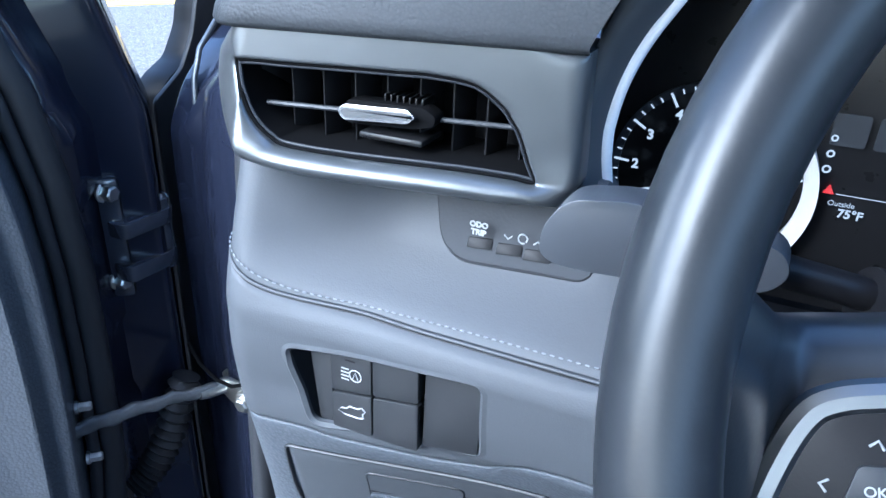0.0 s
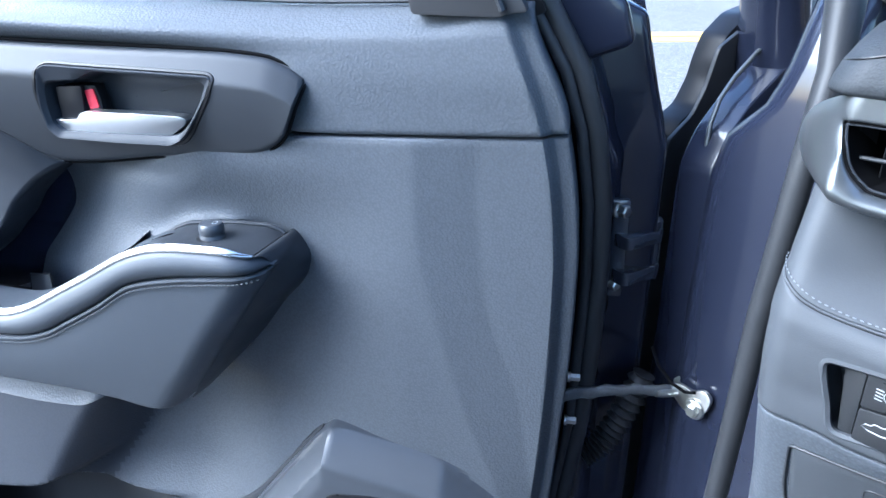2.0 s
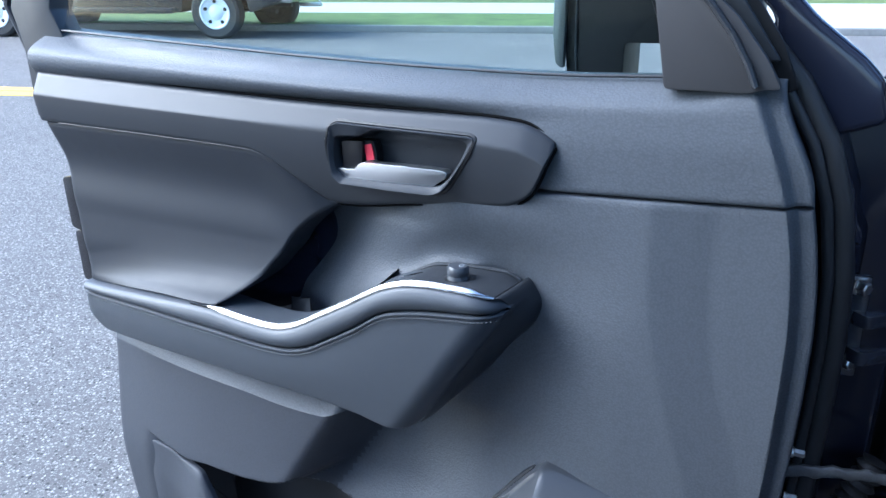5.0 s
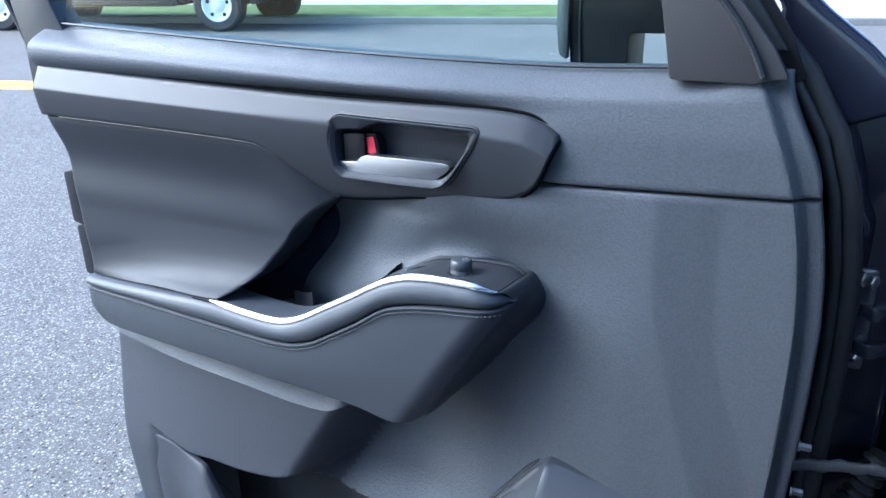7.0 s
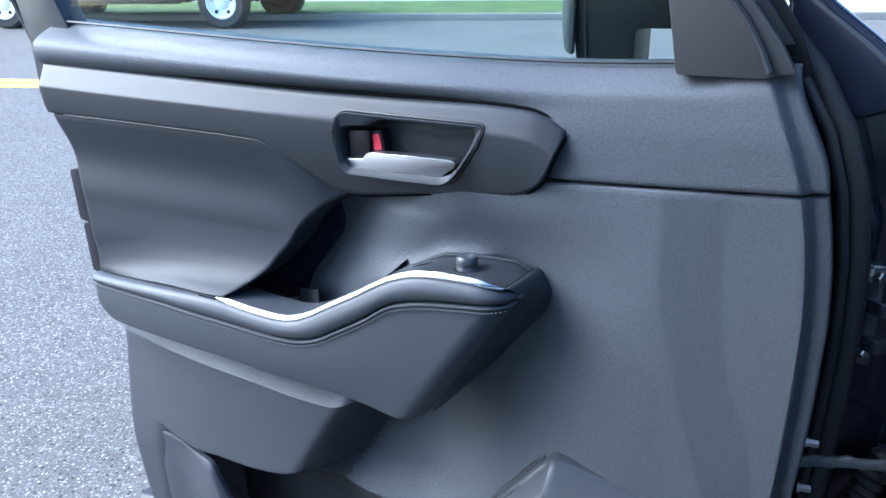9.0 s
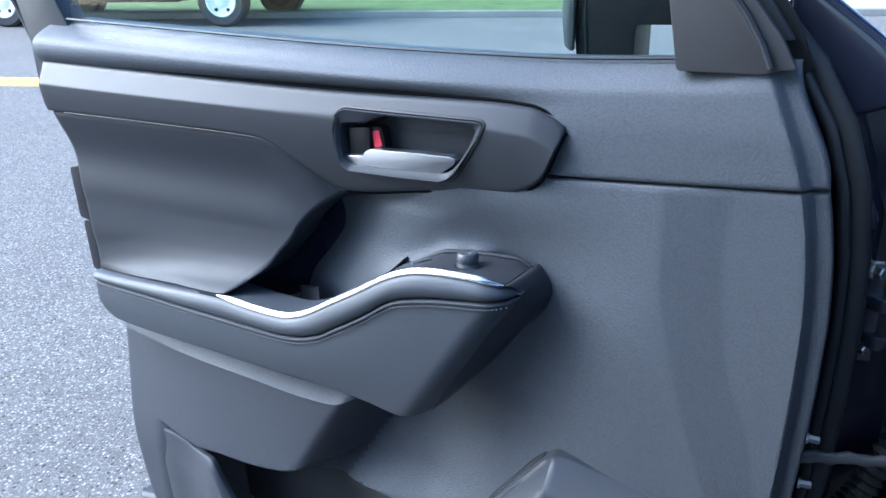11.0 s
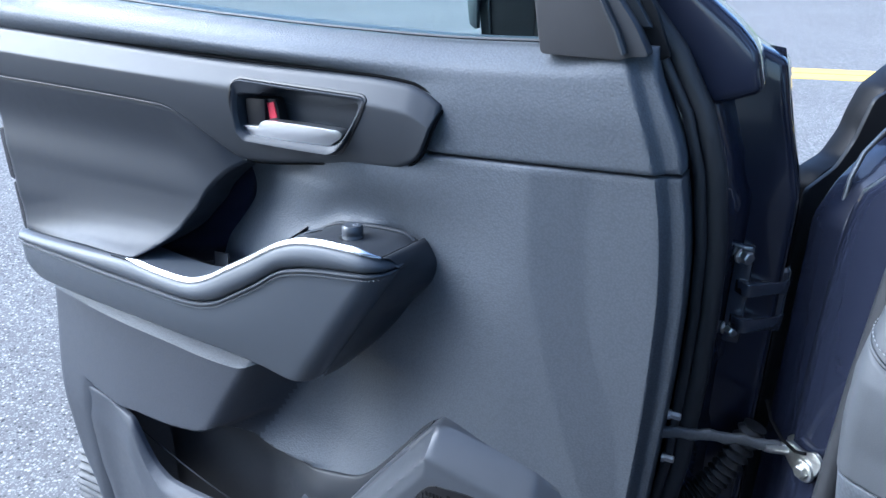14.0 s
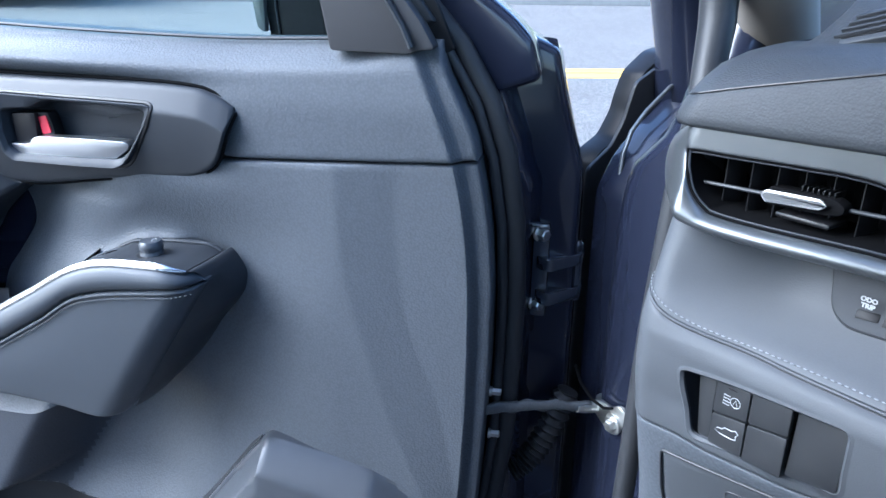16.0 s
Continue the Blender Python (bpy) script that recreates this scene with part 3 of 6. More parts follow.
arm_low = curve([(0.2265, 0.966), (0.24, 0.9455), (0.29, 0.870), (0.318, 0.8275), (0.328, 0.815), (0.340, 0.8078), (0.36, 0.8072), (0.40, 0.8135), (0.464, 0.8190), (0.604, 0.8220), (0.74, 0.818), (0.84, 0.812), (0.855, 0.820), (0.868, 0.835)])


def end_line(v):
    """Where the leather face meets the armrest's front end."""
    return 0.2265 + 0.660 * min(max(0.966 - v, 0.0), 0.16)


def wrap(u, v=0.96):
    """How far the leather turns back round the front end."""
    s = min(max((u - end_line(v)) / 0.030, 0.0), 1.0)
    return 0.026 * (1 - math.sqrt(max(0.0, 1 - (1 - s) ** 2)))


def face_depth(u, v):
    t = (v - 0.815) / (stitch(u) - 0.815)
    return arm_out(u) + 0.003 * math.sin(math.pi * min(max(t, 0), 1)) - 0.004 * (1 - t) - wrap(u, v)


part("armrest_face", sheet(arm_low, stitch, (0.2275, 0.868), 110, 26, face_depth, 0.003, 0.060, power_span=1.5), M_ARM, door, "stitched leatherette armrest face")


def roll_depth(u, v):
    t = (v - stitch(u)) / max(brim(u) - stitch(u), 0.004)
    return arm_out(u) - 0.002 + 0.007 * math.sin(math.pi * min(max(t, 0), 1) ** 0.8) - wrap(u)


part("armrest_roll", sheet(stitch, lambda u: brim(u) - 0.002, (0.226, 0.868), 90, 12, roll_depth, 0.004, 0.05), M_ARM, door, "padded armrest roll")

def ribbon(us, centre, half, thick):
    """A flat bowed strip along us, leaning back, tapered at both ends."""
    rows = []
    n = len(us) - 1
    for i, u in enumerate(us):
        c = Vector(centre(u))
        k = half * min(1.0, 0.35 + 0.65 * min(i, n - i) / 4)
        row = []
        for j in range(9):
            a = math.pi * (j / 8 - 0.5)
            across, out = math.sin(a) * k, math.cos(a) * thick
            row.append(c + Vector((0, -0.62 * across + 0.78 * out, 0.78 * across + 0.62 * out)))
        rows.append(row)
    return quilt(rows)


chrome_pts = [0.2385 + (0.608 - 0.2385) * i / 70 for i in range(71)]
part("chrome_strip", ribbon(chrome_pts, lambda u: (u, arm_out(u) - 0.0035 - wrap(max(u, 0.240)), brim(max(u, 0.240)) + 0.0002), 0.0043, 0.0020), M_CHROME, door, "bright metal strip along the armrest", 60)

# piping and stitches under the roll
pipe_u = [0.232 + (0.866 - 0.232) * i / 110 for i in range(111)]
part("piping", tube([(u, arm_out(u) + 0.0012 - wrap(u), stitch(u) - 0.0018) for u in pipe_u], 0.0018, 8), M_ARM, door)
stitches = bmesh.new()
for i in range(170):
    u = 0.236 + (0.864 - 0.236) * i / 169
    s = 0.0011
    slope = (stitch(u + 0.002) - stitch(u - 0.002)) / 0.004
    c = Vector((u, arm_out(u) + 0.0022 - wrap(u), stitch(u) - 0.0062))
    d = Vector((1, 0, slope)).normalized()
    b = tube([c - d * s * 1.1, c, c + d * s * 1.1], [0.0005, 0.0009, 0.0005], 5)
    me = bpy.data.meshes.new("tmp")
    b.to_mesh(me)
    b.free()
    stitches.from_mesh(me)
    bpy.data.meshes.remove(me)
tagged(part("stitching", stitches, M_THREAD, door, "grey stitching"), kind="stuff")


# front end of the armrest, from the leather edge back to the trim
end_back = curve([(0.790, 0.345), (0.8122, 0.3212), (0.8595, 0.2797), (0.9025, 0.2478), (0.9219, 0.2295), (0.9389, 0.2179), (0.9552, 0.2142), (0.9754, 0.2250), (0.984, 0.2318)])
rows = []
for i in range(31):
    t = i / 30
    vf = 0.9655 - (0.9655 - 0.8105) * t
    uf = end_line(vf) - 0.0002
    wf = arm_out(uf) - 0.0255
    vb = 0.9765 - (0.9765 - 0.806) * t
    ub = end_back(vb)
    row = []
    for j in range(11):
        s = j / 10
        bow, s = 0.0035 * math.sin(math.pi * s), s * 1.3
        row.append((uf + (ub - uf) * s - bow, wf + (-0.016 - wf) * s, vf + (vb - vf) * s))
    rows.append(row)
first = rows[0]
top_rows = []
for i in range(6):
    t = i / 6
    row = []
    for j in range(11):
        s = j / 10
        seam = Vector((0.2402 - 0.0087 * s, (arm_out(0.24) - wrap(0.24)) * (1 - s) - 0.012 * s, brim(0.240) + (0.9785 - brim(0.240)) * s))
        p = seam.lerp(Vector(first[j]), t)
        p.z = seam.z + (first[j][2] - seam.z) * t ** 2.2 + 0.0012 * math.sin(math.pi * t)
        row.append(tuple(p))
    top_rows.append(row)
part("armrest_end", quilt(top_rows + rows), M_SMOOTH, door, "smooth plastic armrest end cap", 60)
part("end_seam", tube([Vector(p) + Vector((0, 0.0002, 0.0003)) for p in top_rows[0]], 0.0006, 5), M_GAUGE, door)

# switch plate and grab cup
rows = []
for i in range(30):
    row = []
    for k in range(9):
        s = k / 8
        start = 0.2400 - 0.0087 * s
        u = start + (0.40 - start) * i / 29
        vf, vb = brim(max(u, 0.240)), arm_back(u) - 0.001
        row.append((u, (arm_out(u) - wrap(max(u, 0.240))) * (1 - s) - 0.011 * s, vf + (vb - vf) * s))
    rows.append(row)
part("switch_plate", quilt(rows), M_SMOOTH, door, "smooth switch plate")
part("plate_edge", tube([(u, -0.006, arm_back(u) + 0.0003) for u in (0.2325 + 0.125 * i / 40 for i in range(41))], 0.0022, 8), M_SMOOTH, door)
rows = []
for i in range(40):
    u = 0.385 + (0.640 - 0.385) * i / 39
    d = 0.050 * step(0.385, 0.46, u)
    v0 = brim(u)
    rows.append([(u, arm_out(u) - 0.003, v0), (u, arm_out(u) - 0.006, v0 - d * 0.6), (u, arm_out(u) - 0.016, v0 - d), (u, 0.0, v0 - d), (u, -0.035, v0 - d + 0.004), (u, -0.060, v0 - d + 0.012)])
part("grab_cup", quilt(rows), M_DARK, door, "dark grab cup")
tab = [(0.556, -0.0475, 0.888), (0.510, -0.0240, 0.903), (0.503, -0.0145, 0.879), (0.545, -0.0290, 0.862)]
tab_part = part("cup_tab", quilt([[tab[0], tab[1]], [tab[3], tab[2]]]), M_SMOOTH, door, "small cover in the grab cup")
part("tab_edge", tube(tab, 0.0009, 6, True), M_DARK, tab_part)

# window switch slots between strip and trim
slot = [(u, 0.020, brim(u) + (arm_back(u) - brim(u)) * 0.52 + 0.0002) for u in (0.330 + 0.095 * i / 14 for i in range(15))]
gap = part("switch_gap", tube(slot, [0.0004 + 0.0009 * math.sin(math.pi * i / 14) for i in range(15)], 6), M_VOID, door, "dark gap beside the window switches")
for k in (3, 6, 9, 11):
    a, b = Vector(slot[k]), Vector(slot[k + 1])
    part("window_switch", tube([a.lerp(b, 0.2) + Vector((0, 0.001, 0.0006)), a.lerp(b, 0.8) + Vector((0, -0.001, 0.0012))], 0.0012, 6), M_SATIN, gap)

knob = part("mirror_knob", lathe([(0.0112, 0.0), (0.0112, 0.010), (0.0106, 0.011), (0.0106, 0.0125), (0.0112, 0.0135), (0.0112, 0.019), (0.0095, 0.0215), (0.006, 0.022)], 24,
                                 Matrix.Translation((0.287, 0.027, 0.977))), M_SATIN, door, "round dark mirror adjuster")
part("knob_well", lathe([(0.0145, 0.0), (0.0145, 0.0012), (0.0138, 0.0016)], 24, Matrix.Translation((0.287, 0.027, 0.9835))), M_GAUGE, door)
part("knob_mark", tube([(0.283 + 0.0022 * math.cos(a), 0.027 + 0.0032 * math.sin(a), 0.9990) for a in (k * math.pi / 6 for k in range(12))], 0.0003, 5, True), M_WHITE, knob)

# map pocket front wall
rim = curve([(0.25, 0.598), (0.41, 0.586), (0.468, 0.574), (0.528, 0.562), (0.60, 0.560), (0.635, 0.572), (0.655, 0.592), (0.670, 0.613), (0.684, 0.629), (0.72, 0.633), (0.744, 0.641), (0.783, 0.647), (0.835, 0.655)])


def pocket_depth(u, v):
    t = rim(u) - v
    k = step(0.58, 0.76, u)
    w = max(arm_out(u), 0.018) * step(0.26, 0.48, u) + 0.004 + 0.010 * step(0.0, 0.06, t) - 0.012 * step(0.012, 0.0, t)
    flush = max(arm_out(u) - 0.004, 0.004) * 0.74 - 0.006 - 0.003 * step(0.79, 0.73, u) + 0.005 * step(0.005, 0.06, t) - 0.006 * step(0.76, 0.82, u)
    return w * (1 - k) + flush * k


part("map_pocket", sheet(lambda u: 0.435, rim, (0.25, 0.834), 90, 34, pocket_depth, 0.003, 0.005,
                         place=lambda u, v, w: (u + (trim_left(v) - 0.834) * step(0.72, 0.834, u), w, v)), M_LOWER, door, "grained map pocket wall")
# dark sheet just in front of the trim, painting the pocket's inner shade
part("pocket_liner", sheet(lambda u: 0.44, lambda u: pocket_line(u) - 0.004 - 0.005 * step(0.36, 0.46, u), (0.212, 0.692), 90, 24, lambda u, v: trim_depth(u, v) + 0.004, 0.003, 0.004), M_POCKET_SHADE, door, "dark sheet painting the shade inside the pocket")
part("pocket_clip", box(0.385, 0.405, -0.030, 0.002, 0.560, 0.582, 0.003), M_SATIN, door, "small pale clip")
part("pocket_crease", tube([(0.70 - 0.022 * i, 0.004, 0.60 - 0.012 * i + 0.0004 * i * i) for i in range(16)], 0.0012, 6), M_SMOOTH, door)

# loudspeaker bezel and grille
spk_top = curve([(-0.005, 0.688), (0.03, 0.722), (0.0535, 0.7375), (0.1033, 0.7535), (0.1483, 0.7625), (0.186, 0.7700), (0.197, 0.7705), (0.206, 0.7640), (0.228, 0.738), (0.28, 0.672), (0.34, 0.590), (0.36, 0.56)])


def spk_depth(u, v):
    right = (0.771 - 0.20 * (0.197 - u) - 0.55 * max(0.0, 0.08 - u) - v) * 0.975
    left = (0.7705 - 1.31 * (u - 0.199) - v) * 0.607
    d = min(right, left * 1.7, (u + 0.03) * 0.9)
    return 0.003 + 0.031 * min(max(d / 0.026, 0.0), 1.0) ** 0.85 + 0.004 * step(0.026, 0.05, d)


part("speaker_bezel", sheet(lambda u: 0.45, spk_top, (0.0, 0.36), 90, 80, spk_depth, 0.003, 0.02), M_SATIN, door, "smooth loudspeaker surround")
GRILLE = rounded([(0.040, 0.690), (0.070, 0.708), (0.0902, 0.7163), (0.154, 0.719), (0.189, 0.7165), (0.2017, 0.704), (0.2165, 0.6794), (0.290, 0.560), (0.300, 0.47), (0.040, 0.47)], 0.008)
grille = part("speaker_grille", slab(GRILLE, 0, 0.004, 0.001, on_face(0.0352)), M_GAUGE, door, "black perforated loudspeaker grille")
net = bmesh.new()
for i in range(58):
    u = 0.045 + i * 0.0044
    hi_v = max((0.47 + 0.0022 * k for k in range(110) if inside(GRILLE, u, 0.47 + 0.0022 * k)), default=None)
    if hi_v:
        b = tube([(u, 0.0396, 0.475), (u, 0.0396, hi_v - 0.003)], 0.0008, 4)
        net = joined(net, b)
for k in range(52):
    v = 0.475 + k * 0.0044
    us = [0.04 + 0.003 * i for i in range(90) if inside(GRILLE, 0.04 + 0.003 * i, v)]
    if us:
        net = joined(net, tube([(us[0] + 0.003, 0.0398, v), (us[-1] - 0.003, 0.0398, v)], 0.0008, 4))
tagged(part("grille_mesh", net, M_DARK, grille), kind="stuff")


# mirror sail trim
SAIL = [(0.1085, 1.1765), (0.040, 1.1755), (0.030, 1.179), (0.0165, 1.1795), (0.030, 1.203), (0.056, 1.236), (0.085, 1.262), (0.128, 1.285)]
part("sail_trim", slab(rounded(SAIL, 0.004, 3), -0.02, 0.002, 0.002, on_face(-0.006)), M_SAIL, door, "smooth triangular mirror sail trim")
part("sail_backing", slab([(0.030, 1.165), (0.004, 1.178), (0.020, 1.215), (0.052, 1.262), (0.100, 1.312), (0.150, 1.350), (0.160, 1.320), (0.110, 1.20)], -0.008, 0.0, 0.002, on_face(-0.030)), M_DARK, door, "dark backing of the sail")
part("sail_band", tube([(0.036, -0.003, 1.181), (0.044, -0.003, 1.199), (0.058, -0.003, 1.222), (0.078, -0.003, 1.247), (0.105, -0.003, 1.270)], 0.006, 8, flat=0.5), M_SMOOTH, door)

# window glass and frame
pane_poly = [(0.03, 1.15), (0.90, 1.17), (0.878, 1.214), (0.80, 1.37), (0.70, 1.47), (0.50, 1.52), (0.30, 1.50), (0.16, 1.36)]
pane = part("window_pane", slab(pane_poly, -0.002, 0.002, 0, on_face(-0.032)), M_GLASS, door, "tinted side window")
pane.visible_shadow = False
part("belt_seal", tube([(u, -0.026, glass_line(u) + 0.0005) for u in (0.08 + 0.8 * i / 40 for i in range(41))], 0.0017, 6), M_RUBBER, door)
FRAME = [(0.951, 1.10), (0.953, 1.194), (0.966, 1.241), (0.90, 1.40), (0.80, 1.50), (0.60, 1.57), (0.42, 1.58), (0.25, 1.50), (0.13, 1.36), (0.02, 1.20), (0.045, 1.20), (0.15, 1.34), (0.265, 1.47), (0.43, 1.54), (0.59, 1.53), (0.77, 1.465), (0.85, 1.37), (0.889, 1.240), (0.872, 1.206), (0.872, 1.10)]
part("window_frame", slab(FRAME, -0.02, 0.012, 0.003, on_face(-0.034)), M_SMOOTH, door, "grey window frame")
part("frame_seal", tube([(0.928, -0.030, 1.13), (0.944, -0.030, 1.165), (0.957, -0.030, 1.195), (0.984, -0.032, 1.245), (0.915, -0.03, 1.41), (0.81, -0.03, 1.515), (0.60, -0.03, 1.586)], 0.005, 8), M_RUBBER, door)

# painted shell
SHELL = [(-0.045, 0.40), (-0.052, 0.90), (-0.045, 1.09), (0.01, 1.17), (0.06, 1.17), (0.90, 1.18), (0.915, 1.05), (0.90, 0.80), (0.87, 0.55), (0.82, 0.40)]
part("inner_shell", slab(SHELL, -0.035, 0.0, 0.004, on_face(-0.072)), M_PAINT, door, "navy painted inner door shell")
OUTER = [(-0.112, 0.42), (-0.112, 1.05), (-0.107, 1.067), (-0.089, 1.133), (-0.081, 1.172), (-0.053, 1.184), (-0.02, 1.210), (0.03, 1.240), (0.05, 1.165), (0.95, 1.165), (0.99, 1.05), (0.99, 0.75), (0.90, 0.42)]
part("outer_skin", slab(OUTER, -0.05, 0.0, 0.008, on_face(-0.115), 3), M_PAINT, door, "navy painted outer skin")
HINGE_LINE = [(-0.044, -0.066), (-0.056, -0.068), (-0.064, -0.074), (-0.066, -0.092), (-0.069, -0.108), (-0.076, -0.126), (-0.088, -0.140), (-0.099, -0.146), (-0.107, -0.146), (-0.111, -0.138), (-0.1135, -0.131)]


def hinge_row(v, k):
    """The pressed steel end of the door at one height: flanges, a stepped middle and a rolled outer edge."""
    row = []
    for j, (u, w) in enumerate(HINGE_LINE):
        dent = 0.0
        if 2 <= j <= 6:
            dent = 0.0045 * (step(0.985, 0.995, v) - step(1.045, 1.060, v)) - 0.004 * (step(0.892, 0.897, v) - step(0.868, 0.873, v) + step(0.79, 0.80, v)) + 0.003 * step(1.075, 1.085, v)
        row.append((u + k * (1 - 0.07 * j) - dent * 0.7, w + dent, v))
    return row


near_shift = curve([(0.40, 0.0), (1.05, 0.0), (1.081, 0.010), (1.110, 0.022), (1.131, 0.031), (1.185, 0.058)])
far_shift = curve([(0.40, 0.0), (1.03, 0.0), (1.068, 0.006), (1.100, 0.015), (1.143, 0.026), (1.185, 0.038)])
rows = []
for i in range(110):
    v = 0.40 + (1.180 - 0.40) * i / 109
    last = len(HINGE_LINE) - 1
    rows.append([(u + near_shift(v) * (1 - j / last) + far_shift(v) * j / last, w, z) for j, (u, w, z) in enumerate(hinge_row(v, 0.0))])
face = part("hinge_face", quilt(rows), M_PAINT, door, "navy painted hinge face", 50)
for v, du in ((0.858, 0.0), (0.700, 0.004)):
    part("drain_slot", box(-0.094 + du, -0.066 + du, -0.138, -0.120, v, v + 0.006, 0.002), M_GAUGE, face)
for u, v in ((-0.083, 1.010), (-0.081, 0.760)):
    part("rubber_plug", lathe([(0.009, 0.0), (0.009, 0.002), (0.0065, 0.0035), (0.003, 0.0038)], 18, Matrix.Translation((u, -0.1325, v)) @ Matrix.Rotation(radians(-90), 4, "X")), M_RUBBER, face, "black rubber plug")
part("flange_bead", tube([(HINGE_LINE[7][0] + far_shift(v) * 0.8, -0.145, v) for v in (0.45 + 0.68 * i / 40 for i in range(41))], 0.0016, 6), M_PAINT, face)
SAILOUT = [(0.03, 1.165), (-0.030, 1.135), (-0.070, 1.150), (-0.060, 1.185), (-0.043, 1.203), (-0.003, 1.234), (0.06, 1.30), (0.12, 1.36), (0.14, 1.35), (0.03, 1.234)]
part("outer_sail", slab(SAILOUT, -0.05, 0.0, 0.008, on_face(-0.060), 3), M_PAINT, door, "navy outer sail")
for name, off, r, w in (("door_seal", 0.010, 0.0050, -0.040), ("door_seal", -0.001, 0.0105, -0.052)):
    pts = [(0.145, 1.335), (0.09, 1.275), (0.056, 1.237), (0.005, 1.180), (-0.024, 1.131), (-0.0405, 1.081), (-0.0510, 1.017), (-0.0545, 0.95), (-0.0540, 0.884), (-0.0505, 0.78), (-0.035, 0.65), (-0.01, 0.45)]
    part(name, tube([(u + off * (1.0 if v < 1.1 else 1.0), w, v) for u, v in pts], r, 12), M_RUBBER, door, "black rubber door seal")
for u, v, w in ((0.935, 0.975, -0.035), (0.928, 0.895, -0.035)):
    part("latch_plate", slab(rounded([(u - 0.03, v - 0.045), (u + 0.004, v - 0.038), (u + 0.006, v + 0.036), (u - 0.03, v + 0.045)], 0.006), -0.03, 0.0, 0.003, on_face(w)), M_BLACKGLOSS, door)
part("lower_garnish", sheet(lambda u: 0.32, lambda u: 0.445 - 0.02 * step(0.80, 0.95, u), (-0.05, 0.955), 40, 40, lambda u, v: -0.045 - 0.012 * step(0.36, 0.42, v) + 0.003 * math.cos(v * 420), 0.004, 0.05), M_SMOOTH, door, "ribbed grey lower garnish")

# door mirror on its outer side
HOUSING = [(0.05, 1.202), (0.187, 1.202), (0.187, 1.11), (0.240, 1.11), (0.252, 1.165), (0.256, 1.20), (0.256, 1.36), (0.05, 1.36)]
mir = part("mirror_housing", slab(rounded(HOUSING, 0.006, 3), -0.09, 0.0, 0.006, on_face(-0.20), 3), M_DARK, door, "dark mirror housing")
part("mirror_glass", slab(rounded([(0.2545, 1.172), (0.264, 1.178), (0.268, 1.21), (0.268, 1.36), (0.2545, 1.36)], 0.004), -0.010, 0.0, 0.002, on_face(-0.192)), M_SILVER, mir, "pale mirror glass edge")
part("housing_joint", tube([(0.236, -0.1985, 1.12), (0.243, -0.1985, 1.20), (0.243, -0.1985, 1.35)], 0.0012, 6), M_SMOOTH, mir)

# hinge, check link and wiring boot
def bolt(parent, p, r=0.0065, length=0.012, axis="Y", name="bolt"):
    rot = {"Y": Matrix.Rotation(radians(-90), 4, "X"), "X": Matrix.Rotation(radians(-90), 4, "Y"), "D": Matrix.Rotation(radians(48), 4, "Z") @ Matrix.Rotation(radians(-90), 4, "X")}[axis]
    b = joined(lathe([(r * 1.35, 0), (r * 1.35, length * 0.18), (r * 1.2, length * 0.22)], 16), lathe([(r, length * 0.2), (r, length * 0.9), (r * 0.8, length)], 6))
    b.transform(Matrix.Translation(p) @ rot)
    return part(name, b, M_STEEL, parent, "zinc plated bolt", 25)


for zc in (0.937, 0.50):
    h = part("hinge", joined(box(-0.084, -0.066, -0.118, -0.106, zc - 0.045, zc + 0.062, 0.004),
                             slab(rounded([(-0.068, -0.108), (-0.106, -0.146), (-0.121, -0.142), (-0.119, -0.124), (-0.084, -0.092)], 0.008), zc + 0.013, zc + 0.026, 0.004),
                             slab(rounded([(-0.068, -0.108), (-0.106, -0.146), (-0.121, -0.142), (-0.119, -0.124), (-0.084, -0.092)], 0.008), zc - 0.026, zc - 0.012, 0.004),
                             lathe([(0.008, zc - 0.03), (0.008, zc + 0.034), (0.005, zc + 0.038)], 16, Matrix.Translation((-0.1105, -0.132, 0)))), M_HINGE, door, "dark painted door hinge")
    bolt(h, (-0.072, -0.110, zc + 0.050), axis="D")
    bolt(h, (-0.070, -0.112, zc - 0.030), axis="D")
for v in (0.838, 0.787):
    bolt(door, (-0.036, -0.034, v), 0.004, 0.012, "X", "check_bolt")


# the check link runs from the door to its bracket on the pillar
check = thing("door_check", Matrix.Identity(4), "greased steel door check link on a plated bracket", "door check")
c0, c1 = DOOR @ Vector((-0.024, -0.026, 0.819)), Vector((-0.318, 0.478, 0.803))
arm_rows = []
side_way = (c1 - c0).cross(Vector((0, 0, 1))).normalized()
for i in range(31):
    t = i / 30
    c = c0 + (c1 - c0) * t + Vector((0, 0, 0.004 * math.sin(math.pi * t) - 0.001 * math.sin(i * 0.9)))
    h, k = 0.0062 - 0.0018 * t + 0.0007 * math.sin(i * 1.7), 0.0035
    arm_rows.append([c + side_way * k * x + Vector((0, 0, h * z)) for x, z in ((-1, -0.7), (-0.6, -1), (0.6, -1), (1, -0.7), (1, 0.7), (0.6, 1), (-0.6, 1), (-1, 0.7), (-1, -0.7))])
part("check_arm", quilt(arm_rows), M_GREASE, check, "greasy black check arm", 50)
part("rod_end", tube([c0 + (c1 - c0) * t for t in (0.80, 0.86, 0.92, 1.0)], [0.0052, 0.0062, 0.0060, 0.0052], 12), M_STEEL, check)
EYE_WAY = Matrix(((1, 0, 0, 0), (0, 0, -1, 0), (0, 1, 0, 0), (0, 0, 0, 1)))
BRACKET = rounded([(-0.022, 0.004), (-0.012, 0.012), (0.004, 0.010), (0.014, 0.018), (0.024, 0.012), (0.020, -0.004), (0.010, -0.014), (-0.004, -0.012), (-0.014, -0.004)], 0.005, 3)
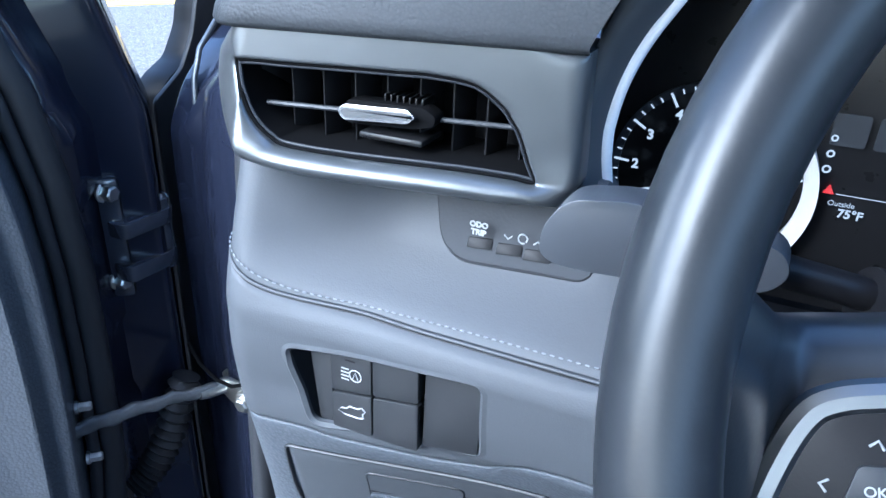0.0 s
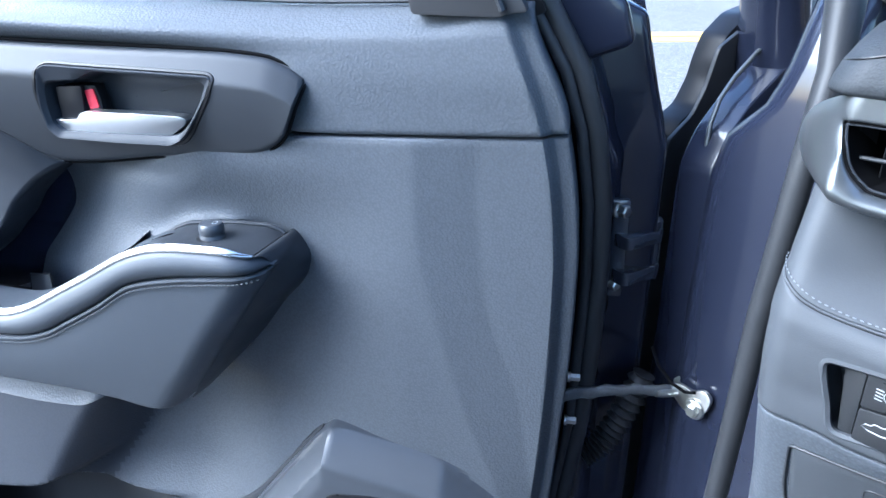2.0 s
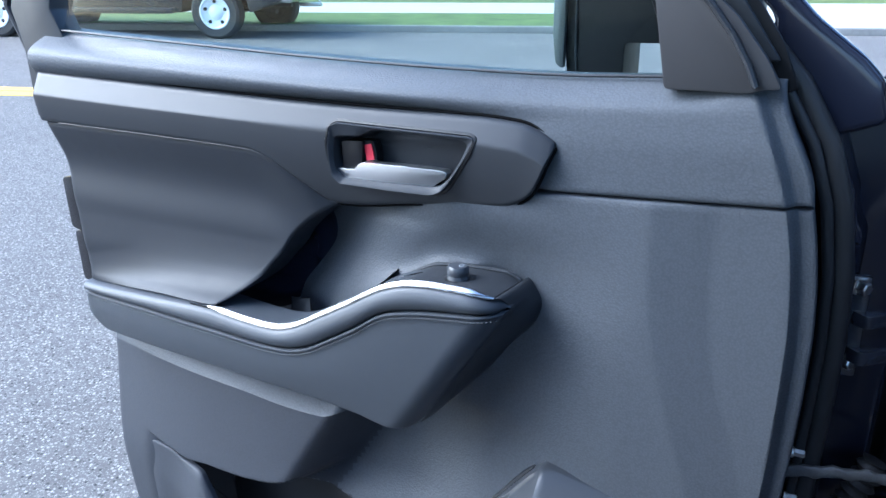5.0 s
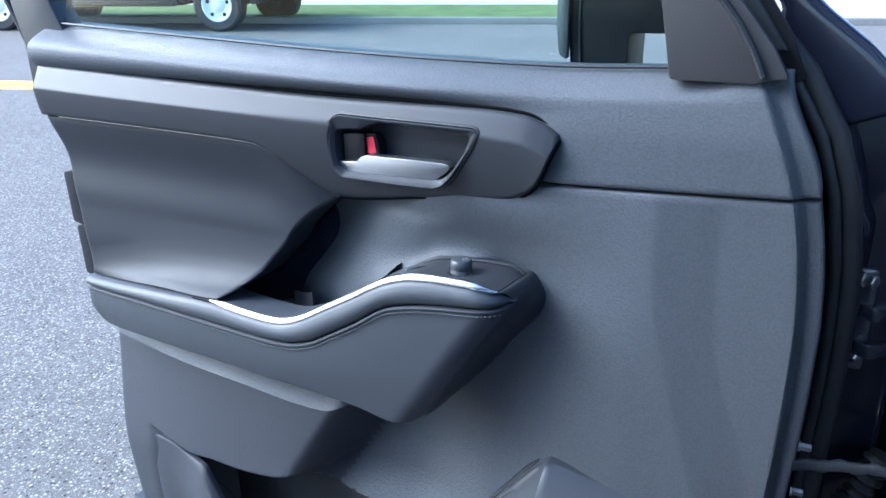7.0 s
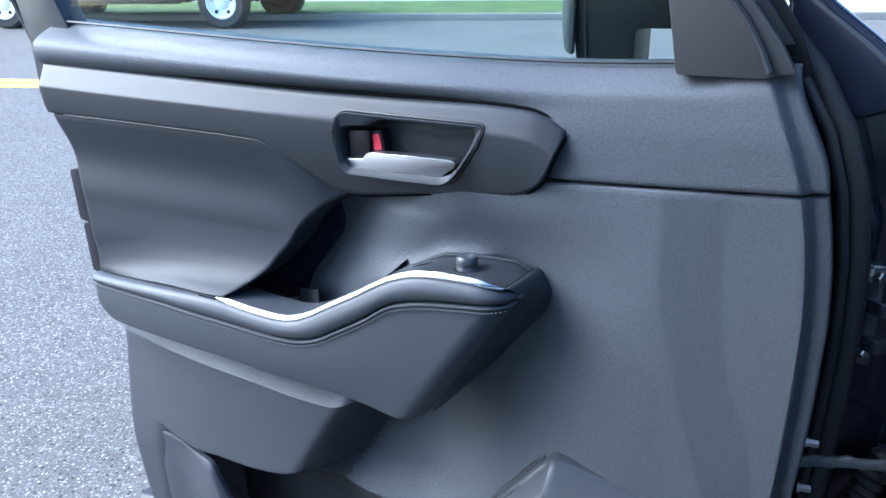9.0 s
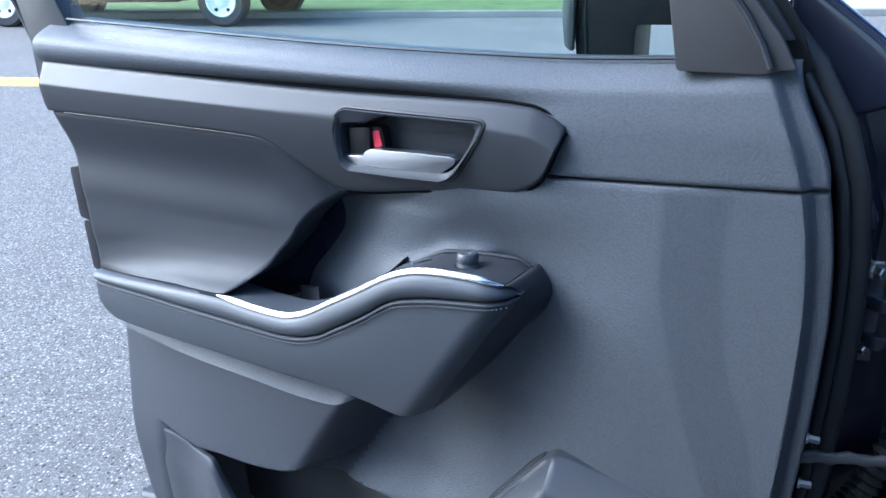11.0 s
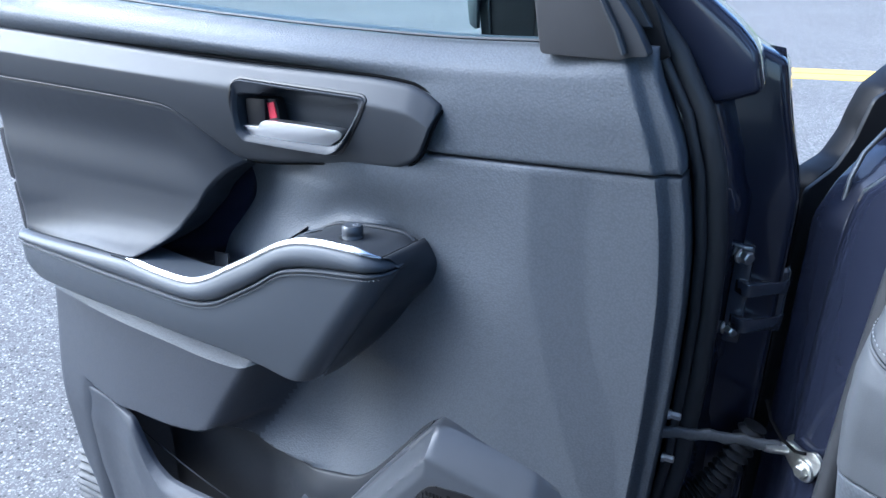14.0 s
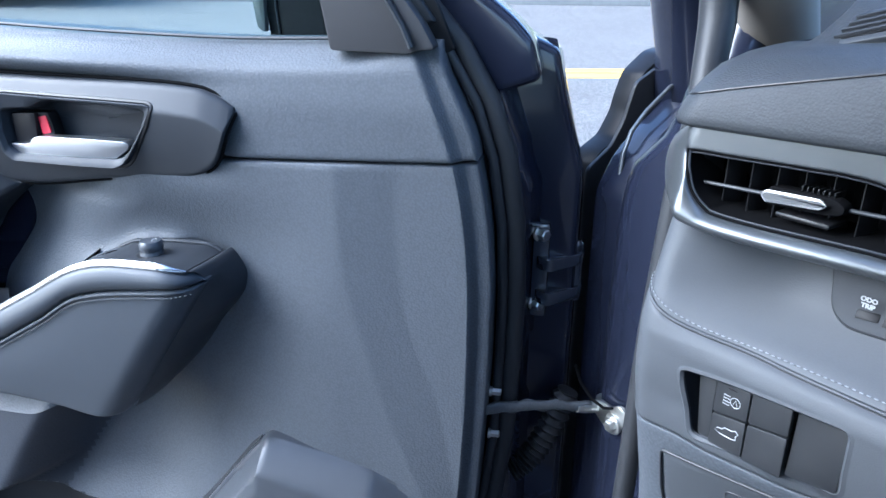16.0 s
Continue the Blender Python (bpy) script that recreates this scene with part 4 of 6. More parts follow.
BM = Matrix.Translation((-0.305, 0.476, 0.802)) @ EYE_WAY @ Matrix.Scale(1.3, 4)
brk = part("check_bracket", joined(slab(BRACKET, -0.010, -0.006, 0.0012, BM), slab(scaled(BRACKET, 0.86), 0.0, 0.0035, 0.0012, BM)), M_STEEL, check, "zinc plated bracket")
for q, r in (((0.008, -0.004, 0.0035), 0.0088), ((-0.004, 0.0165, -0.006), 0.0068)):
    ring = tube([(q[0] + r * 0.72 * math.cos(a), q[1] + r * 0.72 * math.sin(a), q[2]) for a in (2 * math.pi * i / 18 for i in range(18))], r * 0.28, 8, True)
    ring.transform(BM)
    part("washer", ring, M_STEEL, brk)
nut = joined(lathe([(0.0075, 0), (0.0075, 0.002), (0.006, 0.0026)], 18), lathe([(0.0052, 0.002), (0.0052, 0.007), (0.0042, 0.008)], 6))
nut.transform(BM @ Matrix.Translation((0.008, -0.004, 0.002)))
part("bolt", nut, M_STEEL, brk, "", 25)
part("cable", tube([(-0.352, 0.470, 0.842), (-0.340, 0.468, 0.826), (-0.322, 0.467, 0.815), (-0.306, 0.468, 0.812), (-0.296, 0.470, 0.816)], 0.0017, 8), M_VOID, check, "thin black cable")

boot = thing("wiring_boot", Matrix.Identity(4), "ribbed black rubber wiring boot between door and pillar", "wiring boot")
b0, b1 = DOOR @ Vector((-0.058, -0.070, 0.715)), Vector((-0.352, 0.462, 0.812))
bp, br = [], []
for i in range(64):
    t = i / 63
    bp.append(b0 + (b1 - b0) * t + Vector((0, 0, -0.02 * math.sin(math.pi * t))))
    br.append(0.0125 + 0.0025 * math.cos(i * math.pi / 2.0))
part("bellows", tube(bp, br, 14), M_RUBBER, boot)

# ================= body around the opening =================
body = thing("suv", Matrix.Identity(4), "navy painted car body round the door opening", "car body")
pil_left = curve([(0.30, -0.335), (0.70, -0.342), (0.86, -0.344), (0.98, -0.341), (1.04, -0.335), (1.072, -0.325), (1.10, -0.296), (1.15, -0.281), (1.32, -0.275)])


def pillar_depth(u, v):
    return -0.480 - 0.02 * step(1.0, 1.3, v) - 0.012 * step(-0.30, -0.345, u) ** 2 - 0.05 * step(1.12, 1.32, v)


part("hinge_pillar", sheet(pil_left, lambda v: -0.12 - 0.105 * step(1.05, 1.14, v), (0.30, 1.32), 60, 24, pillar_depth, 0.022, 0.16, across=True, place=lambda u, v, w: (u, -w, v)), M_PAINT, body, "navy painted hinge pillar")
FENDER = [(0.52, 0.25), (0.522, 1.046), (0.534, 1.059), (0.560, 1.071), (0.577, 1.096), (0.582, 1.114), (0.593, 1.138), (0.625, 1.158), (0.68, 1.168), (0.80, 1.165), (1.60, 1.02), (1.60, 0.25)]
YZ = Matrix(((0, 0, 1, 0), (1, 0, 0, 0), (0, 1, 0, 0), (0, 0, 0, 1)))
part("fender", slab(rounded(FENDER, 0.006, 3), -0.43, -0.40, 0.0015, YZ, 2), M_DARK, body, "dark inner fender panel")
part("fender_liner", slab(rounded([(0.51, 0.3), (0.51, 1.045), (0.545, 1.066), (0.562, 1.092), (0.575, 1.130), (0.62, 1.150), (0.80, 1.155), (0.80, 0.3)], 0.006, 3), -0.398, -0.393, 0.002, YZ), M_RUBBER, body, "black fender liner")
part("fender_edge_trim", tube([(-0.352, 0.512, 1.040), (-0.355, 0.518, 1.068), (-0.357, 0.530, 1.090), (-0.360, 0.555, 1.108), (-0.362, 0.590, 1.128), (-0.365, 0.68, 1.16)], 0.0024, 10), M_SILVER, body, "pale sealing bead")
part("cowl_gusset", slab(rounded([(0.50, 0.35), (0.50, 1.03), (0.52, 1.062), (0.55, 1.088), (0.60, 1.115), (0.78, 1.15), (0.78, 0.35)], 0.01, 3), -0.372, -0.335, 0.012, YZ, 3), M_PAINT, body)
# A pillar with its trim and seal
ap = [(-0.362, 0.64, 1.05), (-0.362, 0.61, 1.16), (-0.350, 0.56, 1.26), (-0.315, 0.44, 1.38), (-0.25, 0.26, 1.50), (-0.20, 0.05, 1.56)]
part("a_pillar", tube(ap, [0.032, 0.022, 0.021, 0.028, 0.04, 0.045], 16, flat=1.6, up=(1, 0, 0)), M_PAINT, body, "navy A pillar")
part("pillar_trim", tube([(-0.315, 0.72, 1.10), (-0.273, 0.63, 1.161), (-0.249, 0.58, 1.191), (-0.225, 0.53, 1.221), (-0.193, 0.46, 1.269), (-0.17, 0.36, 1.36), (-0.15, 0.20, 1.48), (-0.12, 0.05, 1.55)], [0.042, 0.0385, 0.0355, 0.0325, 0.030, 0.032, 0.035, 0.04], 16, flat=1.0, up=(1, 0, 0)), M_GARNISH, body, "beige cloth pillar trim")
part("opening_seal", tube([(-0.235, 0.40, 0.42), (-0.227, 0.40, 0.62), (-0.218, 0.40, 0.80), (-0.212, 0.40, 0.964), (-0.203, 0.40, 1.085), (-0.205, 0.42, 1.15), (-0.222, 0.45, 1.205), (-0.225, 0.45, 1.26), (-0.22, 0.41, 1.34), (-0.20, 0.32, 1.42), (-0.16, 0.15, 1.53)], [0.0095, 0.0095, 0.0095, 0.0095, 0.0095, 0.011, 0.014, 0.015, 0.015, 0.014, 0.012], 12), M_RUBBER, body, "black opening seal")
part("hood", sheet(lambda x: 0.98, lambda x: 1.75, (-0.42, 1.25), 20, 20, lambda u, v: 1.09 - 0.10 * (v - 0.98) - 0.06 * ((u - 0.42) / 0.84) ** 2, 0.02, 0.10, place=lambda u, v, w: (u, v, w)), M_PAINT, body, "navy hood")
# headliner and roof are out of view, sized to limit sky light inside
part("headliner", box(-0.10, 1.02, -1.9, 0.02, 1.555, 1.575, 0.008), M_LINER, body, "unseen pale headliner shading the cabin")
part("roof", box(-0.16, 1.08, -1.98, 0.10, 1.58, 1.63, 0.02, None, 3), M_PAINT, body, "unseen navy roof blocking the sky")
# plain unseen panel, added to cut the light from the rear side
part("rear_side", box(-0.36, -0.28, -1.98, -0.88, 0.30, 1.08, 0.02), M_PAINT, body, "unseen navy panel blocking light from the rear side")
part("sill", box(-0.36, -0.16, -0.75, 0.50, 0.30, 0.45, 0.02), M_PAINT, body, "navy door sill")
part("b_pillar", box(-0.34, -0.20, -0.90, -0.72, 0.40, 1.56, 0.03), M_PAINT, body, "navy B pillar")
part("cabin_floor", box(-0.20, 1.15, -1.9, 0.95, 0.30, 0.36, 0.01), M_CARPET, body, "dark carpeted cabin floor")
# unseen wall, added so that no sky light enters from the right
part("far_side", box(1.10, 1.20, -1.9, 0.60, 0.30, 1.25, 0.02), M_PAINT, body, "unseen plain wall closing the far side to light")
# unseen block in place of the seats, added to keep the cabin dark
part("bulkhead", box(-0.10, 1.08, -0.85, -0.72, 0.36, 1.08, 0.05), M_CARPET, body, "unseen dark block closing the cabin behind the driver")
part("firewall", box(-0.10, 1.10, 0.60, 0.63, 0.36, 1.09, 0.01), M_CARPET, body, "dark firewall behind the dashboard")
# unseen wall, added to shut out light from behind
part("rear_wall", box(-0.30, 1.15, -2.0, -1.9, 0.30, 1.15, 0.02), M_CARPET, body, "unseen plain wall closing the rear of the cabin")

# ================= dashboard =================
dash = thing("dashboard", Matrix.Identity(4), "blue-grey soft dashboard with a silver vent surround and switches", "dashboard")
prof = curve([(0.70, 0.44), (0.77, 0.425), (0.83, 0.405), (0.88, 0.382), (0.905, 0.368), (0.93, 0.352), (0.945, 0.343), (0.957, 0.336), (0.98, 0.331), (1.003, 0.329), (1.012, 0.332), (1.018, 0.337), (1.024, 0.343), (1.035, 0.358), (1.05, 0.374), (1.07, 0.382), (1.10, 0.386)])


def plan(s):
    """From the middle of the dash to its outer end, which turns forward: x and how far forward."""
    if s < 0.60:
        return 0.45 - s, 0.0
    r = 0.038
    a = (s - 0.60) / r
    if a < math.pi / 2:
        return -0.15 - r * math.sin(a) * 0.75, r * (1 - math.cos(a))
    return -0.15 - r * 0.75, r + (s - 0.60 - r * math.pi / 2)


prof_end = curve([(0.70, 0.356), (0.77, 0.351), (0.804, 0.347), (0.861, 0.341), (0.911, 0.331), (0.952, 0.323), (0.991, 0.319), (1.009, 0.320), (1.046, 0.329), (1.084, 0.341), (1.10, 0.346)])


def dash_y(s, z):
    a = 0.42 + 0.11 * step(0.93, 0.97, z)
    k = step(a, 0.63, s)
    return prof(z) * (1 - k) + prof_end(z) * k


def dash_place(s, z, w):
    x, f = plan(s)
    n = min(max((s - 0.60) / 0.06, 0), 1)
    return (x - w * n, dash_y(s, z) + f - w * (1 - n), z)


RECESS = rounded([(0.5815, 0.9960), (0.4685, 1.0055), (0.4695, 0.9560), (0.5690, 0.9442)], 0.008)
wave = curve([(0.30, 0.964), (0.4212, 0.962), (0.445, 0.959), (0.457, 0.954), (0.471, 0.9435), (0.512, 0.9375), (0.556, 0.9375), (0.5785, 0.9400), (0.6235, 0.937), (0.66, 0.934), (0.75, 0.932)])
stitch_z = curve([(0.30, 1.0236), (0.476, 1.0234), (0.535, 1.0229), (0.554, 1.0232), (0.5723, 1.0245), (0.5913, 1.0280), (0.609, 1.0345), (0.6257, 1.0400), (0.65, 1.0440)])
fold_z = curve([(0.30, 1.0187), (0.50, 1.0187), (0.5427, 1.0197), (0.566, 1.0206), (0.5895, 1.0232), (0.6108, 1.0297), (0.6204, 1.0330), (0.65, 1.0400)])
part("upper_face", sheet(lambda s: fold_z(min(s, 0.648)) + 0.0003, lambda s: 1.094 - 0.066 * step(0.440, 0.405, s), (0.0, 0.74), 110, 18, lambda s, z: 0.0, 0.002, 0.012, place=dash_place), M_LEATHER, dash, "soft upper dash face")
part("lower_face", sheet(wave, lambda s: fold_z(min(s, 0.648)) - 0.0003, (0.0, 0.74), 330, 64, lambda s, z: 0.0012 * step(1.0, 1.015, z), 0.003, 0.012, hole=RECESS, place=dash_place), M_LEATHER, dash, "soft lower dash face")
DRAWER = rounded([(0.5905, 0.9195), (0.5095, 0.9232), (0.4360, 0.9296), (0.4434, 0.884), (0.4507, 0.8350), (0.518, 0.8367), (0.587, 0.8437), (0.592, 0.881)], 0.005)
part("knee_panel", sheet(curve([(0.0, 0.79), (0.439, 0.797), (0.484, 0.793), (0.519, 0.802), (0.564, 0.8185), (0.624, 0.814), (0.75, 0.81)]), lambda s: wave(s) - 0.0012, (0.0, 0.74), 110, 30, lambda s, z: -0.001, 0.002, 0.02, place=dash_place), M_GRAIN, dash, "grained knee panel")


def dash_plate(poly, w0, w1, bevel=0.0008, n=1):
    """A plate on the dash face: outline in (s, z), bent to the face."""
    bm = slab(poly, w0, w1, bevel)
    for v in bm.verts:
        v.co = Vector(dash_place(v.co.x, v.co.y, v.co.z))
    return bm


def dash_line(poly, w, r, closed=True):
    return tube([dash_place(s, z, w) for s, z in poly], r, 6, closed)


def fine_outline(poly, step_len=0.008):
    out = []
    for (x0, y0), (x1, y1) in zip(poly, poly[1:] + poly[:1]):
        n = max(1, int(math.hypot(x1 - x0, y1 - y0) / step_len))
        out += [(x0 + (x1 - x0) * i / n, y0 + (y1 - y0) * i / n) for i in range(n)]
    return out


drawer_lo = curve([(0.4368, 0.924), (0.4434, 0.886), (0.4495, 0.845), (0.4525, 0.8365), (0.518, 0.8375), (0.590, 0.8445)])
drawer_hi = curve([(0.4365, 0.9288), (0.5095, 0.9226), (0.59, 0.9190)])
drawer = part("coin_drawer", sheet(drawer_lo, drawer_hi, (0.4372, 0.5895), 80, 16, lambda s, z: 0.0004, 0.003, 0.01, place=dash_place), M_LEATHER, dash, "closed grey coin drawer")
part("drawer_gap", dash_line(fine_outline(DRAWER), 0.0001, 0.0011), M_RUBBER, drawer)
PULL = rounded([(0.5435, 0.9085), (0.4875, 0.9085), (0.4927, 0.8715), (0.5446, 0.8765)], 0.005)
part("drawer_pull", dash_plate(fine_outline(PULL, 0.01), 0.0, 0.0009, 0), M_LEATHER, drawer, "finger recess")
part("pull_gap", dash_line(fine_outline(PULL), 0.0006, 0.0007), M_RUBBER, drawer)
part("pull_shade", dash_line([(0.5445, 0.889), (0.530, 0.8895), (0.51, 0.8895), (0.492, 0.889)], 0.0008, 0.0009, False), M_DARK, drawer)
part("pull_ledge", dash_plate(fine_outline(rounded([(0.5440, 0.8870), (0.4915, 0.8870), (0.4932, 0.8725), (0.5440, 0.8775)], 0.003), 0.01), 0.0, 0.0030, 0.0008), M_GRAIN, drawer, "grained finger ledge")
release = part("hood_release", dash_plate(fine_outline(rounded([(0.5615, 0.8375), (0.5185, 0.8317), (0.5160, 0.8089), (0.5486, 0.8137)], 0.003), 0.01), 0.0, 0.0012, 0), M_GAUGE, dash, "dark hood release recess")
part("release_lever", dash_plate(fine_outline(rounded([(0.5464, 0.8270), (0.5196, 0.8275), (0.5164, 0.8065), (0.5476, 0.8117)], 0.003), 0.01), 0.0, 0.0040, 0.001), M_SMOOTH, release, "grey release lever")
socket = part("diagnostic_socket", joined(dash_line(fine_outline(rounded([(0.5042, 0.8273), (0.4809, 0.8216), (0.4828, 0.8035), (0.5019, 0.8088)], 0.003)), 0.0006, 0.0012), dash_plate(fine_outline([(0.5035, 0.8265), (0.4815, 0.8210), (0.4833, 0.8042), (0.5012, 0.8095)], 0.01), 0.0, 0.001, 0)), M_DARK, dash, "dark diagnostic socket")
part("socket_tab", dash_plate(rounded([(0.4945, 0.8235), (0.4880, 0.8225), (0.4885, 0.8165), (0.4945, 0.8175)], 0.001, 2), 0.001, 0.003, 0.0005), M_HUB, socket)
part("kick_panel", sheet(lambda s: 0.42, lambda s: 0.826, (0.40, 0.74), 40, 20, lambda s, z: -0.012, 0.004, 0.02, place=lambda s, z, w: (plan(s)[0] - 0.02, 0.400 + plan(s)[1] - w, z)), M_SATIN, dash, "smooth grey kick panel")

# stitched seam
st_s = [0.30 + (0.645 - 0.30) * i / 85 for i in range(86)]
seam_bm = bmesh.new()
for s in st_s:
    d = Vector(dash_place(s + 0.0011, stitch_z(s + 0.0011), 0.0012)) - Vector(dash_place(s - 0.0011, stitch_z(s - 0.0011), 0.0012))
    c = Vector(dash_place(s, stitch_z(s), 0.0012))
    seam_bm = joined(seam_bm, tube([c - d * 0.5, c, c + d * 0.5], [0.0003, 0.0005, 0.0003], 5))
tagged(part("stitching", seam_bm, M_PALETHREAD, dash, "pale stitched seam"), kind="stuff")
part("seam_fold", tube([dash_place(s, fold_z(s), -0.0002) for s in st_s], 0.0010, 6), M_LEATHER, dash)
part("fold_shade", tube([dash_place(s, fold_z(s) - 0.0012, -0.0003) for s in st_s], 0.0006, 6), M_DARK, dash)

# switch bank in its recess
DF = Matrix(((1, 0, 0, 0), (0, 0, -1, 0), (0, 1, 0, 0), (0, 0, 0, 1)))


def dash_face(y, lean=0.0):
    return Matrix.Translation((0, y, 0)) @ DF


cs, cz = sum(p[0] for p in RECESS) / len(RECESS), sum(p[1] for p in RECESS) / len(RECESS)
recess_rows = []
for k, w in ((1.12, -0.0040), (1.0, -0.0030), (0.985, -0.006), (0.965, -0.020), (0.5, -0.021), (0.02, -0.021)):
    loop = [dash_place(cs + (s - cs) * k, cz + (z - cz) * k, w) for s, z in fine_outline(RECESS)]
    recess_rows.append(loop + loop[:1])
part("switch_recess", quilt(recess_rows), M_PAD, dash, "dark switch recess", 60)


def lerp_z(x, za, zb):
    return za + (zb - za) * (x + 0.108) / 0.084


cols = ((-0.1055, -0.0815), (-0.0805, -0.0545))
for x0, x1 in cols:
    for k in (0, 1):
        (b0, d0), (b1, d1) = ((0.9475, 0.0025), (0.9698, 0.0135)) if k == 0 else ((0.9713, 0.0135), (0.9955, 0.0090))
        q = [(x0, lerp_z(x0, b0, b0 + d0)), (x1, lerp_z(x1, b0, b0 + d0)), (x1, lerp_z(x1, b1, b1 + d1)), (x0, lerp_z(x0, b1, b1 + d1))]
        sw = part("push_switch", slab(rounded(q, 0.0015, 3), 0, 0.008, 0.0012, dash_face(0.3395)), M_SWITCH, dash, "square push switch" if x0 < -0.1 else "blank switch cover")
        if x0 < -0.1:
            cx, cz = (x0 + x1) / 2, (q[0][1] + q[2][1]) / 2
            if k == 1:
                bars = [box(cx - 0.0055, cx - 0.001, cz - 0.0040 + j * 0.0022, cz - 0.0034 + j * 0.0022, 0, 0.0003, 0) for j in range(4)]
                ring = tube([(cx + 0.003 + 0.0035 * math.cos(a), cz + 0.0035 * math.sin(a), 0.0002) for a in (i * math.pi / 8 for i in range(16))], 0.00032, 5, True)
                part("lamp_icon", joined(*bars, ring, *[tube([(cx + 0.0015, cz - 0.002, 0.0002), (cx + 0.003, cz + 0.002, 0.0002), (cx + 0.0045, cz - 0.002, 0.0002)], 0.0003, 5)]), M_WHITE, sw)
                sw.children[0].data.transform(dash_face(0.3312))
                part("switch_lamp", box(cx - 0.003, cx + 0.003, cz + 0.008, cz + 0.0088, 0, 0.0003, 0, dash_face(0.3313)), M_DARK, sw)
            else:
                car = [(-0.008, -0.001), (-0.006, 0.0012), (-0.003, 0.0015), (-0.001, 0.0035), (0.004, 0.0035), (0.0065, 0.0050), (0.0085, 0.0030), (0.007, 0.001), (0.0075, -0.0015), (0.004, -0.0025), (-0.004, -0.0025)]
                part("tailgate_icon", tube([(cx + a, cz + b, 0.0002) for a, b in car], 0.0004, 5, True), M_WHITE, sw)
                sw.children[0].data.transform(dash_face(0.3312))
q = [(-0.0530, 0.9520), (-0.0225, 0.9575), (-0.0210, 1.0035), (-0.0520, 1.0005)]
part("blank_plate", slab(rounded(q, 0.002, 3), 0, 0.004, 0.001, dash_face(0.3385)), M_SWITCH, dash, "flat blank plate")
part("switch_filler", slab(rounded([(-0.1150, 0.9480), (-0.1066, 0.9480), (-0.1066, 0.9955), (-0.1200, 0.9955)], 0.0015, 3), 0, 0.006, 0.001, dash_face(0.3395)), M_SWITCH, dash, "narrow filler beside the switches")
part("recess_rim", dash_line(fine_outline(RECESS, 0.004), -0.0020, 0.0027), M_LEATHER, dash, "rounded rim of the switch recess")

# trip buttons
ODO = rounded([(0.525, 1.0895), (0.515, 1.052), (0.503, 1.0445), (0.436, 1.0475), (0.436, 1.0895)], 0.008)
odo = part("trip_panel", dash_plate(fine_outline(ODO, 0.006), -0.001, 0.0008, 0), M_PAD, dash, "smooth trip button panel")
part("panel_gap", dash_line(fine_outline(ODO, 0.006), 0.0, 0.0009), M_RUBBER, odo)
for s0, s1 in ((0.4995, 0.4865), (0.4840, 0.4710), (0.4700, 0.4560)):
    part("trip_button", dash_plate(rounded([(s0, 1.0515), (s1, 1.0525), (s1, 1.0575), (s0, 1.0565)], 0.0008, 2), 0.0005, 0.0032, 0.0006), M_DARK, odo)


def words(text, size, m, mat, parent, name="lettering", bold=0.0):
    cu = bpy.data.curves.new(name, "FONT")
    cu.body, cu.size, cu.align_x, cu.align_y, cu.extrude, cu.offset = text, size, "CENTER", "CENTER", 0.0001, bold
    tmp = bpy.data.objects.new(name, cu)
    me = bpy.data.meshes.new_from_object(tmp)
    bpy.data.objects.remove(tmp)
    me.transform(m)
    me.materials.append(mat)
    ob = new(name, me)
    ob.parent = parent
    return ob


words("ODO\nTRIP", 0.0040, Matrix.Translation((-0.0425, 0.3695, 1.0640)) @ DF, M_WHITE, odo, bold=0.0002)
for x, up in ((-0.0275, -1), (-0.0125, 1)):
    part("arrow_mark", tube([(x - 0.002, 0.3705, 1.0625 - up * 0.001), (x, 0.3705, 1.0625 + up * 0.001), (x + 0.002, 0.3705, 1.0625 - up * 0.001)], 0.0004, 5), M_WHITE, odo)
part("dimmer_mark", joined(tube([(-0.0200 + 0.0022 * math.cos(a), 0.3700, 1.0635 + 0.0024 * math.sin(a)) for a in (radians(60 + 24 * i) for i in range(11))], 0.0004, 5), tube([(-0.0185, 0.3700, 1.0655), (-0.0175, 0.3700, 1.0640), (-0.0182, 0.3700, 1.0620)], 0.0004, 5)), M_WHITE, odo)

# silver vent surround
OUT = [(-0.1475, 1.1562), (-0.1275, 1.1550), (-0.1017, 1.1550), (-0.0767, 1.1550), (-0.0530, 1.1550), (-0.0292, 1.1552), (0.0041, 1.1545), (0.0040, 1.1380), (0.0040, 1.1229), (0.0044, 1.1090), (0.0049, 1.0969), (-0.0023, 1.0864), (-0.0231, 1.0851), (-0.0537, 1.0854), (-0.1019, 1.0861), (-0.1327, 1.0880), (-0.1540, 1.0920), (-0.1760, 1.0970), (-0.1930, 1.1040), (-0.2000, 1.1200), (-0.1860, 1.1385)]
INN = [(-0.1480, 1.1395), (-0.1275, 1.1396), (-0.1017, 1.1399), (-0.0767, 1.1400), (-0.0615, 1.1400), (-0.0420, 1.1375), (-0.0294, 1.1291), (-0.0250, 1.1235), (-0.0212, 1.1178), (-0.0164, 1.1058), (-0.0131, 1.0965), (-0.0231, 1.0970), (-0.0340, 1.0975), (-0.0493, 1.0980), (-0.1018, 1.0984), (-0.1294, 1.1001), (-0.1370, 1.1035), (-0.1431, 1.1086), (-0.1475, 1.1150), (-0.1505, 1.1230), (-0.1545, 1.1370)]
# 0: flat face, 1: rounded bead
BEAD = [0, 0, 0, 0, 0, 0, 0, 0, 0, 0, 0.1, 1, 1, 1, 1, 1, 1, 1, 1, 1, 0.8]


